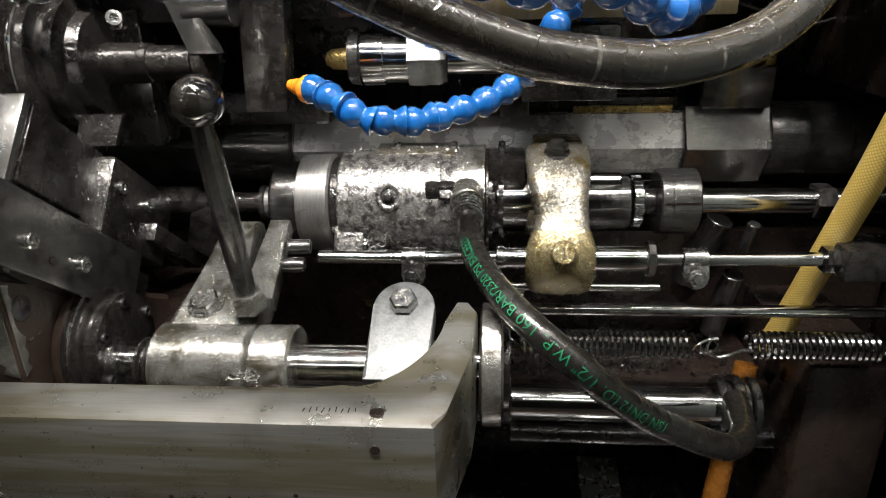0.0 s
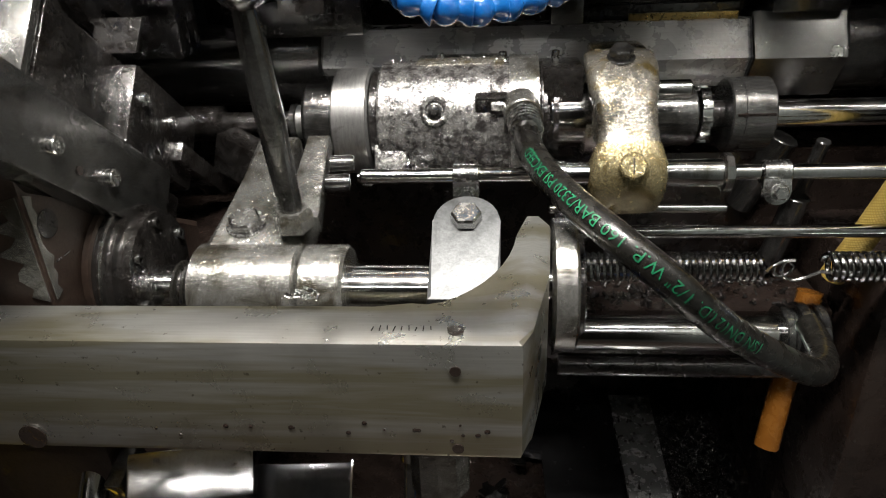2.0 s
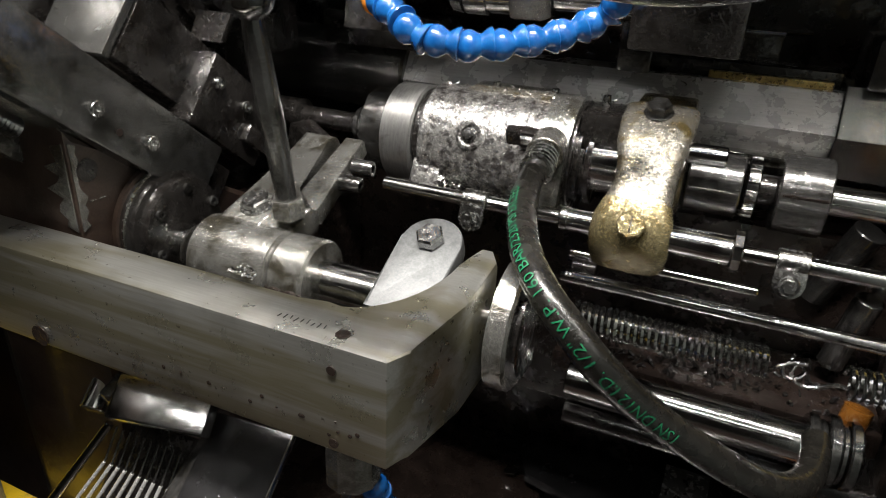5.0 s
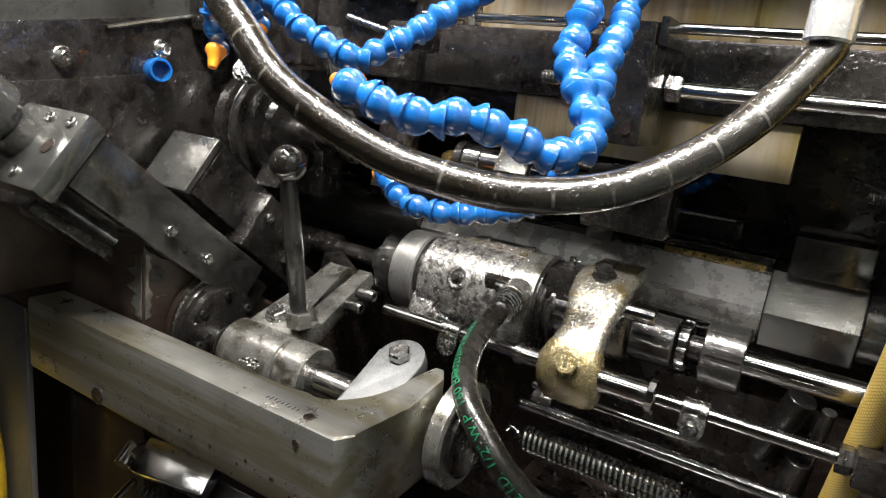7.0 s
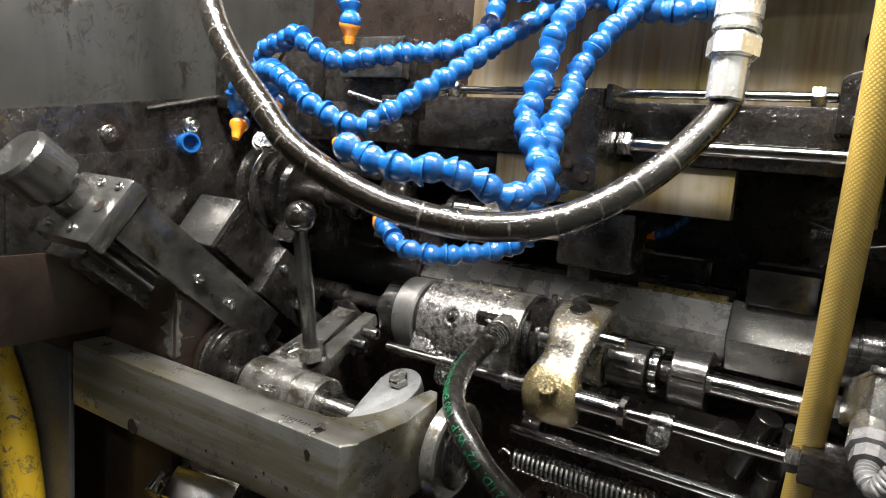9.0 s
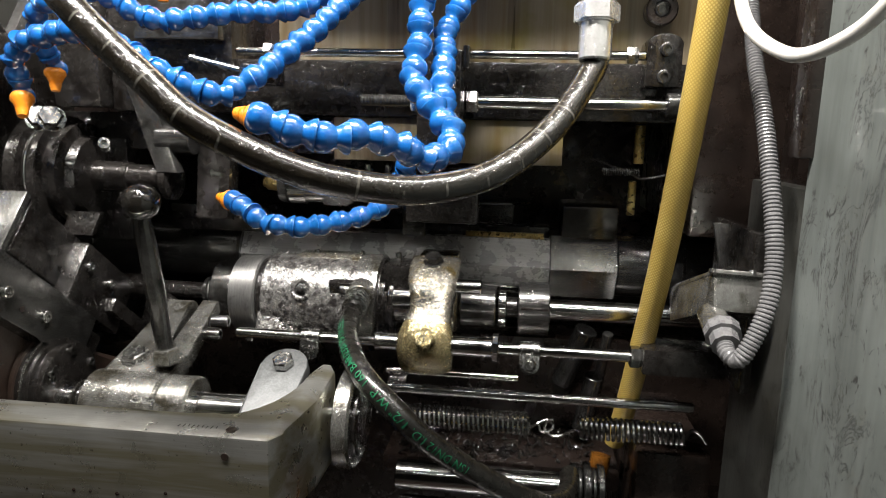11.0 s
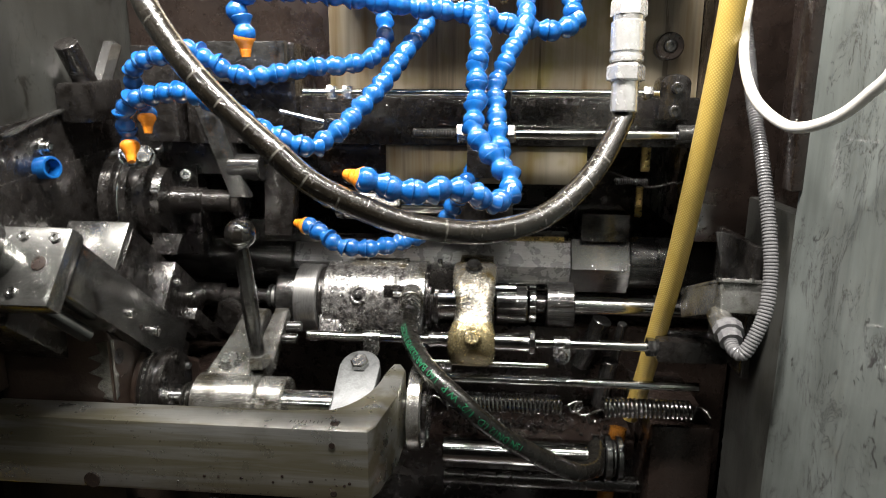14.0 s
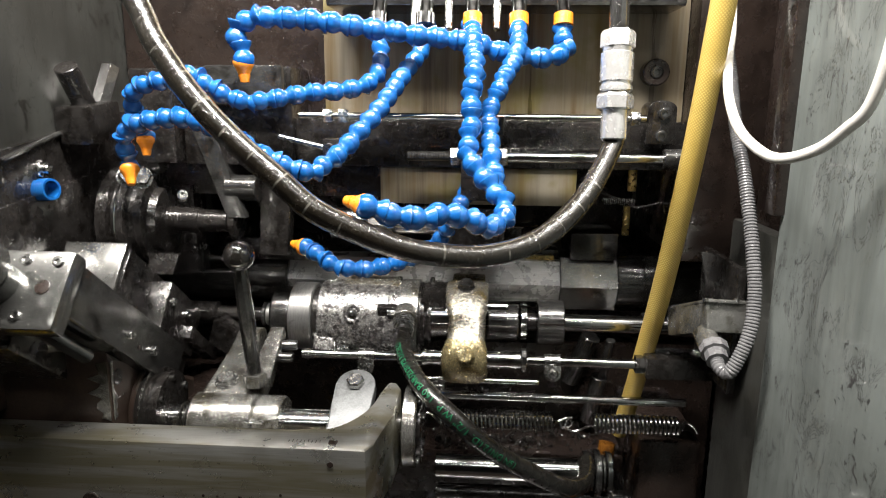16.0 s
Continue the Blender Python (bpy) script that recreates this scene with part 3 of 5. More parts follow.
    part("lug_sleeve", xrod(-0.064, -0.049, at_y, at_z, 0.0045), M_BOLT, d)
    for x in (-0.045, -0.004, 0.030):
        socket_screw(d, (x, AX_Y + 0.008, AX_Z + 0.0372), (0, -0.1, 1), 0.0028, 0.005)
    part("top_pad", span((-0.06, 0.480, AX_Z + 0.0345), (-0.003, 0.508, AX_Z + 0.0395), 0.002), M_GOLD, d, "oily yellowed pad")
    part("side_block", span((0.0205, 0.466, AX_Z + 0.014), (0.046, 0.505, AX_Z + 0.036), 0.002), M_DARK, d)


def spindle_train():
    s = thing("spindle_shaft", (0.1, AX_Y, AX_Z - 0.02), "polished steel spindle with nuts and a slotted collar", "shaft")
    part("groove", turn([(0, 0.030), (0.004, 0.030), (0.0042, 0.024), (0.008, 0.024), (0.0082, 0.028), (0.0115, 0.028)], (0.0195, AX_Y, AX_Z), (1, 0, 0), 48), M_DARK, s)
    part("sleeve", turn([(0, 0.0195), (0.001, 0.0205), (0.026, 0.0205), (0.027, 0.019)], (0.0255, AX_Y - 0.004, AX_Z + 0.003), (1, 0, 0), 40), M_STEEL, s)
    part("bearing", turn([(0, 0.018), (0.001, 0.0188), (0.030, 0.0188), (0.031, 0.018)], (0.088, AX_Y, AX_Z - 0.001), (1, 0, 0), 40), M_GREY, s)
    nut = part("castle_nut", turn([(0, 0.0145), (0.001, 0.0165), (0.007, 0.0165), (0.008, 0.0145)], (0.1205, AX_Y, AX_Z), (1, 0, 0), 32), M_STEEL, s)
    for k in range(10):
        a = 2 * math.pi * k / 10
        part("tooth", box((0.1245, AX_Y + 0.0168 * math.cos(a), AX_Z + 0.0168 * math.sin(a)), (0.0065, 0.003, 0.006), (math.degrees(a), 0, 0), 0.0006), M_STEEL, nut)
    part("neck", xrod(0.124, 0.138, AX_Y, AX_Z, 0.009), M_DARK, s)
    col = part("slotted_collar", turn([(0, 0.0225), (0.001, 0.0235), (0.006, 0.0235), (0.0062, 0.0228), (0.008, 0.0228), (0.0082, 0.0235), (0.026, 0.0235), (0.027, 0.0225)], (0.138, AX_Y, AX_Z), (1, 0, 0), 56), M_GREY, s, "grey slotted clamp collar")
    n = Vector((0, -0.97, 0.22))
    part("slot", box(Vector((0.152, AX_Y, AX_Z)) + n * 0.0228, (0.0235, 0.0022, 0.0024), (13, 0, 0), 0.0004), M_BROWN, col)
    part("drive_shaft", xrod(0.162, 0.292, AX_Y, AX_Z, 0.0088), M_STEEL, s)
    part("end_nut", hexagon((0.245, AX_Y, AX_Z), (0.258, AX_Y, AX_Z), 0.0125), M_GREY, s)
    e = thing("side_bolt", (0.09, 0.452, 1.268), "short polished bolt standing out of the clamp", "bolt")
    part("stem", xrod(0.083, 0.1075, 0.455, 1.273, 0.0060), M_STEEL, e)


def oily_clamp():
    c = thing("clamp_arm", (0.066, 0.43, 1.22), "oil-soaked brassy clamp arm on the spindle and slide rod", "clamp")
    # one waisted cast arm, bent from the spindle hub down to the slide rod
    rows = [((0.067, 0.490, 1.287), 0.0200, 0.004, (0, 0.2, 1)), ((0.067, 0.474, 1.289), 0.0215, 0.006, (0, -0.2, 1)), ((0.067, 0.460, 1.284), 0.0215, 0.008, (0, -0.5, 0.86)), ((0.067, 0.449, 1.275), 0.0205, 0.009, (0, -0.7, 0.7)), ((0.0675, 0.440, 1.266), 0.0178, 0.009, (0, -0.75, 0.65)),
            ((0.068, 0.431, 1.257), 0.0168, 0.009, (0, -0.75, 0.65)), ((0.067, 0.422, 1.248), 0.0182, 0.0105, (0, -0.78, 0.6)), ((0.0665, 0.417, 1.241), 0.0212, 0.0120, (0, -0.92, 0.35)), ((0.0665, 0.415, 1.233), 0.0222, 0.0115, (0, -1, 0.1)), ((0.0665, 0.417, 1.2245), 0.0216, 0.011, (0, -0.95, -0.2)), ((0.0665, 0.421, 1.2165), 0.0205, 0.009, (0, -0.7, -0.6))]
    part("arm", loft(rows[:8], 28), M_GOLD, c)
    part("foot", loft([(p, w + 0.0006, h + 0.0006, n) for p, w, h, n in rows[6:]], 28), M_OLIVE, c, "yellow oil-soaked foot")
    part("hub", turn([(0, 0.0225), (0.002, 0.0245), (0.0375, 0.0245), (0.0395, 0.0225)], (0.0465, AX_Y, AX_Z), (1, 0, 0), 40), M_GOLD, c)
    part("back_lug", span((0.051, 0.478, 1.27), (0.085, 0.506, 1.2945), 0.003), M_OLIVE, c, "yellowed flat lug")
    bolt(c, (0.066, 0.460, 1.2915), (0, -0.35, 0.94), 0.0072, 0.0060, label="wet hexagon bolt", mat=M_GREY)
    part("slotted_screw", turn([(0, 0.0080), (0.003, 0.0080), (0.004, 0.007)], (0.0672, 0.4045, 1.2425), (0, -0.88, 0.48), 8), M_OLIVE, c, "slotted brass screw")
    part("screw_slot", box((0.0672, 0.4008, 1.2446), (0.0006, 0.0006, 0.009), (-29, 0, 0), 0), M_BROWN, c)


def slide_rod():
    r = thing("slide_rod", (0.07, 0.412, 1.23), "long polished steel slide rod with clamps and nuts", "rod")
    y, z = 0.416, 1.2345
    part("shaft", xrod(-0.0885, 0.232, y, z, 0.0044), M_STEEL, r)
    part("bush", turn([(0, 0.0065), (0.0008, 0.0075), (0.0045, 0.0075), (0.005, 0.0066), (0.02, 0.0066)], (0.0265, y, z), (1, 0, 0), 28), M_STEEL, r)
    part("sleeve", xrod(0.086, 0.121, y, z, 0.0080), M_STEEL, r)
    part("lock_nut", turn([(0, 0.0095), (0.001, 0.0112), (0.005, 0.0112), (0.006, 0.0095)], (0.1185, y, z), (1, 0, 0), 10), M_STEEL, r)
    part("end_nut", hexagon((0.224, y, z), (0.232, y, z), 0.0085), M_GREY, r)
    part("end_bracket", span((0.232, y - 0.012, z - 0.010), (0.292, y + 0.02, z + 0.010), 0.002), M_DARK, r)
    for x0, x1, name in ((-0.0335, -0.018, "saddle_clip"), (0.1405, 0.1560, "saddle_clip")):
        w = (x1 - x0) / 2
        clip = part(name, xrod(x0, x1, y, z, 0.0068, 24, 0.0006), M_BOLT, r, "pressed steel saddle clip")
        out = [(-w, 0.004), (w, 0.004), (w, -0.008)] + [(w * math.cos(a), -0.008 - w * math.sin(a)) for a in [math.pi * k / 10 for k in range(1, 10)]] + [(-w, -0.008)]
        dn = Vector((0, 0.30, 0.95))
        part("ear", prism(out, ((x0 + x1) / 2, y - 0.0062, z - 0.001), (1, 0, 0), dn, (0, 0.003, -0.001), 0.0006), M_BOLT, clip)
        p = Vector(((x0 + x1) / 2, y - 0.0112, z - 0.0085))
        part("washer", rod(p, p + Vector((0, -0.001, 0.0003)), 0.0052), M_BOLT, clip)
        part("clip_bolt", hexagon(p, p + Vector((0, -0.0045, 0.0014)), 0.004), M_BOLT, clip)


def guide_bar():
    g = thing("guide_bar", (0.05, 0.585, 1.24), "heavy dark guide shaft with a hexagonal bar and block", "shaft")
    y, z = 0.556, 1.277
    part("left_shaft", xrod(-0.288, -0.134, y, z, 0.031, 48, 0.001), M_GREY, g, "dark oily round shaft")
    part("shoulder", xrod(-0.166, -0.135, y, z, 0.0325, 48, 0.001), M_GREY, g)
    part("hexagon_bar", turn([(0, 0.0275), (0.30, 0.0275)], (-0.134, y, z), (1, 0, 0), 6), M_HEXBAR, g, "scraped hexagonal bar")
    part("hexagon_block", turn([(0, 0.0325), (0.001, 0.0335), (0.061, 0.0335), (0.062, 0.0325)], (0.1655, y, z), (1, 0, 0), 6), M_SMOOTH, g)
    part("right_shaft", xrod(0.2275, 0.358, y, z, 0.029, 48, 0.001), M_GREY, g, "dark oily round shaft")
    for x in (0.255, 0.285, 0.315):
        part("band", xrod(x, x + 0.003, y, z, 0.0295, 48, 0.0004), M_DARK, g)
    part("key_rail", span((0.035, 0.555, 1.3005), (0.165, 0.583, 1.311), 0.001), M_DARK, g)
    part("key_strip", span((0.085, 0.549, 1.3005), (0.160, 0.5545, 1.3055), 0.0008), M_BRASS, g, "yellowed brass key strip")
    part("under_rail", span((0.05, 0.529, 1.2515), (0.165, 0.545, 1.2585), 0.001), M_STEEL, g)


# ---- the front slide: bar, cross shaft, lever ----
def front_bar():
    b = thing("front_bar", (-0.2, 0.26, 1.17), "heavy worn grey steel front bar with a swept-up end", "bar")
    # plan outline of the bar with its curved end arm
    out = [(-0.2885, 0.252), (-0.001, 0.252), (0.0035, 0.264), (0.0115, 0.300), (0.014, 0.334), (0.009, 0.342), (0.003, 0.342), (0.0005, 0.333)]
    for k in range(1, 12):
        a = math.pi / 2 * k / 12
        out.append((-0.052 + 0.0505 * math.cos(a), 0.333 - 0.0545 * math.sin(a)))
    out += [(-0.060, 0.2785), (-0.2885, 0.2785)]
    bm = prism(out, (0, 0, 1.178), (1, 0, 0), (0, 1, 0), (0, 0, 0.0545), 0.0024)
    for v in bm.verts:
        if v.co.y > 0.283:
            f = (v.co.y - 0.283) / 0.06
            v.co.z += 0.013 * f if v.co.z > 1.2 else 0.004 * f
    body = part("body", bm, M_BAR, b)
    for p, d, r in (((-0.026, 0.261, 1.2326), (0, 0, 1), 0.0032), ((-0.026, 0.2517, 1.221), (0, -1, 0), 0.0022), ((-0.026, 0.2517, 1.1835), (0, -1, 0), 0.0024), ((-0.205, 0.2517, 1.184), (0, -1, 0), 0.006)):
        part("hole", turn([(0, r), (0.0005, r), (0.0005, r * 0.86)], p, d, 20), M_BROWN, body, "drilled hole")
    rng = random.Random(5)
    for k in range(16):
        x = rng.uniform(-0.15, -0.01)
        p = Vector((x, 0.2518, rng.choice((1.19, 1.192, 1.195, 1.187))))
        part("pit", turn([(0, rng.uniform(0.0006, 0.0013)), (0.0003, 0.0005)], p, (0, -1, 0), 7), M_BROWN, body)
    bm = mk()
    for k in range(26):
        p = Vector((-0.084 + rng.gauss(0, 0.004), 0.274 + rng.gauss(0, 0.002), 1.2335 + rng.uniform(0, 0.003)))
        q = p + Vector((rng.uniform(-0.004, 0.004), rng.uniform(-0.004, 0.004), rng.uniform(-0.0005, 0.002)))
        rod(p, q, 0.0005, 5, 0.0001, bm)
    solid("chip_curls", bm, M_BOLT, "small pile of bright metal chips on the bar", "swarf", kind="stuff")
    # unreadable stamping
    for k in range(9):
        x = -0.058 + 0.0028 * k
        part("stamp_mark", box((x, 0.262 + 0.0004 * (k % 3), 1.2327), (0.0004, 0.0035 if k % 2 else 0.0026, 0.0003), (0, 0, 8 * (k % 3) - 8), 0), M_GREY, body)
    fl = thing("end_flange", (0.02, 0.34, 1.17), "turned steel flange on the end of the front bar", "flange")
    part("inner_ring", turn([(0, 0.026), (0.003, 0.026), (0.004, 0.024)], (0.0268, 0.345, 1.203), (1, 0, 0), 40), M_DARK, fl)
    part("disc", turn([(0, 0.030), (0.0015, 0.034), (0.011, 0.034), (0.0125, 0.032)], (0.0145, 0.345, 1.203), (1, 0, 0), 48), M_CAST, fl)


SH_Y, SH_Z = 0.330, 1.207


def cross_shaft():
    s = thing("cross_shaft", (-0.1, SH_Y, SH_Z - 0.015), "polished steel cross shaft behind the front bar", "shaft")
    part("shaft", xrod(-0.20, -0.036, SH_Y, SH_Z, 0.0125), M_STEEL, s)
    part("thin_shaft", xrod(-0.036, 0.016, SH_Y + 0.004, SH_Z + 0.002, 0.0085), M_STEEL, s)
    for x in (-0.171, -0.166, -0.158):
        part("seal_ring", turn([(0, 0.0125), (0.001, 0.0148), (0.0025, 0.0148), (0.0035, 0.0125)], (x, SH_Y, SH_Z), (1, 0, 0), 28), M_RUBBER, s)
    hub = part("hub", turn([(0, 0.028), (0.001, 0.0345), (0.003, 0.0355), (0.006, 0.0355), (0.007, 0.0325), (0.010, 0.0325), (0.0105, 0.029), (0.017, 0.029), (0.018, 0.020)], (-0.198, SH_Y + 0.004, SH_Z + 0.010), (1, 0, 0), 48), M_DARK, s, "dark ringed hub")
    part("bright_rim", turn([(0, 0.0352), (0.0004, 0.0362), (0.0014, 0.0362), (0.0018, 0.0352)], (-0.1935, SH_Y + 0.004, SH_Z + 0.010), (1, 0, 0), 48), M_BOLT, hub)
    for k in range(6):
        a = 2 * math.pi * k / 6 + 0.4
        part("hub_screw", turn([(0, 0.003), (0.002, 0.003), (0.002, 0.0016), (0.0005, 0.0015)], (-0.1805, SH_Y + 0.004 + 0.024 * math.cos(a), SH_Z + 0.010 + 0.024 * math.sin(a)), (1, 0, 0), 12), M_GREY, hub)
    p = thing("shaft_post", (-0.025, 0.34, 1.19), "rounded zinc-grey post clamped by a hexagon bolt", "bracket")
    w = 0.0165
    out = [(-w, -0.046), (w, -0.046)] + [(w * math.cos(a), w * math.sin(a)) for a in [math.pi * k / 14 for k in range(15)]]
    up = Vector((0, 0.90, 0.44)).normalized()
    front = Vector((0, 0.44, -0.90)).normalized()
    part("plate", prism(out, (-0.0222, 0.3425, 1.2380), (1, 0, 0), up, front * 0.012, 0.002), M_ZINC, p)
    part("barrel", turn([(0, 0.016), (0.0015, 0.0185), (0.0305, 0.0185), (0.032, 0.016)], (-0.0382, SH_Y, SH_Z - 0.002), (1, 0, 0), 40), M_ZINC, p)
    bolt(p, Vector((-0.0222, 0.3425, 1.2388)), -front, 0.0076, 0.0052, label="plain hexagon bolt", washer=False, mat=M_BOLT)


def fork_lever():
    f = thing("lever_block", (-0.12, 0.34, 1.19), "worn cast clamp block with a ball lever", "lever")
    x0, x1 = -0.156, -0.102
    body = part("body", turn([(0, 0.0195), (0.002, 0.0225), (0.052, 0.0225), (0.054, 0.0195)], (x0, SH_Y, SH_Z), (1, 0, 0), 44), M_CAST, f)
    up = Vector((0, 0.93, 0.37)).normalized()
    nrm = Vector((0, -0.37, 0.93)).normalized()
    # sloping arm that runs back over the shaft, split by a slot
    o = Vector((-0.127, SH_Y + 0.004, SH_Z + 0.026)) - nrm * 0.004
    part("arm", prism([(-0.027, -0.012), (0.024, -0.012), (0.026, 0.02), (0.006, 0.03), (0.005, 0.085), (-0.019, 0.085), (-0.020, 0.03)], o, (1, 0, 0), up, -nrm * 0.018, 0.0035), M_CAST, f)
    part("second_arm", prism([(0.009, 0.02), (0.028, 0.02), (0.022, 0.088), (0.009, 0.088)], o - nrm * 0.002, (1, 0, 0), up, -nrm * 0.012, 0.002), M_CAST, f)
    bolt(f, o + Vector((-0.0075, 0, 0)) + up * 0.013, nrm, 0.0085, 0.0045, label="thin yellowed hexagon nut")
    for q in (0.066, 0.050):
        socket_screw(f, o + Vector((0.027, 0, 0)) + up * q - nrm * 0.006, (1, 0.1, 0.0), 0.005, 0.012, mat=M_GREY)
    part("nut", hexagon((-0.107, 0.3405, 1.236), (-0.1068, 0.339, 1.2465), 0.0098), M_CAST, f)
    stem = part("handle", turn([(0, 0.0056), (0.05, 0.0066), (0.085, 0.006), (0.098, 0.0050)], (-0.1068, 0.339, 1.244), (-0.0009, -0.0175, 0.1), 24), M_GREY, f, "round steel lever handle")
    bm = mk()
    bmesh.ops.create_uvsphere(bm, u_segments=40, v_segments=24, radius=0.0120, matrix=Matrix.Translation((-0.1076, 0.3215, 1.3505)))
    part("knob", bm, M_BLACKBALL, stem, "glossy black ball knob")
    c = thing("shaft_collar", (-0.09, SH_Y, SH_Z - 0.02), "steel set collar with two clamp screws", "collar")
    part("ring", turn([(0, 0.0205), (0.0012, 0.0218), (0.0205, 0.0218), (0.022, 0.0205)], (-0.1015, SH_Y, SH_Z), (1, 0, 0), 40), M_CAST, c)
    n = Vector((0, -0.86, -0.05)).normalized()
    part("split", box(Vector((-0.0905, SH_Y, SH_Z)) + n * 0.0212, (0.0222, 0.0014, 0.004), (0, 0, 0), 0), M_BROWN, c)
    for x in (-0.0955, -0.0855):
        socket_screw(c, Vector((x, SH_Y, SH_Z - 0.002)) + n * 0.0195, n, 0.0052, 0.0032, mat=M_BROWN)


def lower_shaft():
    s = thing("lower_shaft", (0.09, 0.36, 1.16), "thick polished steel shaft under the springs", "shaft")
    part("shaft", xrod(0.03, 0.186, 0.46, 1.095, 0.0128), M_STEEL, s)
    part("under_rod", xrod(0.03, 0.24, 0.466, 1.062, 0.0085), M_DARK, s)
    for x, r, w in ((0.182, 0.021, 0.006), (0.1885, 0.0185, 0.004), (0.193, 0.023, 0.007), (0.2005, 0.019, 0.004), (0.205, 0.022, 0.006)):
        part("ring", turn([(0, r - 0.001), (0.001, r), (w - 0.001, r), (w, r - 0.001)], (x, 0.46, 1.095), (1, 0, 0), 36), M_GREY, s, "oily steel ring")
    t = thing("tie_rods", (0.1, 0.46, 1.19), "pair of thin dark tie rods", "rod")
    part("upper_rod", xrod(0.02, 0.135, 0.46, 1.192, 0.003), M_STEEL, t)
    part("lower_rod", xrod(0.02, 0.275, 0.44, 1.1845, 0.0042), M_SPRING, t)
    part("spacer", xrod(0.024, 0.04, 0.455, 1.185, 0.006), M_DARK, t)


def coil(x0, x1, y, z, r, wire, turns):
    n = turns * 14 + 1
    pts = [(x0 + (x1 - x0) * k / (n - 1), y + r * math.cos(2 * math.pi * k / 14), z + r * math.sin(2 * math.pi * k / 14)) for k in range(n)]
    bm, seg, rings = mk(), 6, []
    for k, p in enumerate(pts):
        a = 2 * math.pi * k / 14
        rad = Vector((0, math.cos(a), math.sin(a)))
        rings.append([bm.verts.new(Vector(p) + wire * (math.cos(2 * math.pi * i / seg) * rad + math.sin(2 * math.pi * i / seg) * Vector((1, 0, 0)))) for i in range(seg)])
    for a, b in zip(rings, rings[1:]):
        for i in range(seg):
            bm.faces.new((a[i], a[(i + 1) % seg], b[(i + 1) % seg], b[i]))
    return bm


def springs():
    y, z = 0.416, 1.172
    for x0, x1, n, first in ((0.036, 0.1445, 28, True), (0.183, 0.262, 20, False)):
        s = thing("tension_spring", ((x0 + x1) / 2, y, z - 0.01), "dark oily tension spring hooked to its neighbour", "spring", "tension springs")
        part("coil", coil(x0, x1, y, z, 0.0079, 0.0017, n), M_SPRING, s)
        if first:
            part("hook", tube([(0.1445, y - 0.0075, z), (0.150, y - 0.002, z + 0.001), (0.158, y, z + 0.004), (0.163, y, z), (0.159, y, z - 0.006), (0.153, y, z - 0.005), (0.152, y, z + 0.001)], 0.0012, 40, 8), M_SPRING, s)
            part("end_hook", tube([(0.036, y - 0.0075, z), (0.031, y, z + 0.001), (0.025, y, z + 0.004), (0.021, y, z)], 0.0012, 20, 8), M_SPRING, s)
        else:
            part("hook", tube([(0.183, y - 0.0075, z), (0.178, y - 0.003, z - 0.002), (0.170, y, z - 0.008), (0.163, y, z - 0.009), (0.157, y, z - 0.004), (0.158, y, z + 0.003), (0.163, y - 0.001, z + 0.005)], 0.0012, 40, 8), M_BOLT, s)
            part("end_hook", tube([(0.262, y - 0.0075, z), (0.268, y, z + 0.004), (0.275, y, z + 0.001), (0.280, y, z - 0.006)], 0.0012, 20, 8), M_SPRING, s)


# ---- the cross slides at the side wall ----
DN = Vector((0, math.cos(radians(39)), -math.sin(radians(39))))
NM = Vector((0, math.sin(radians(39)), math.cos(radians(39))))


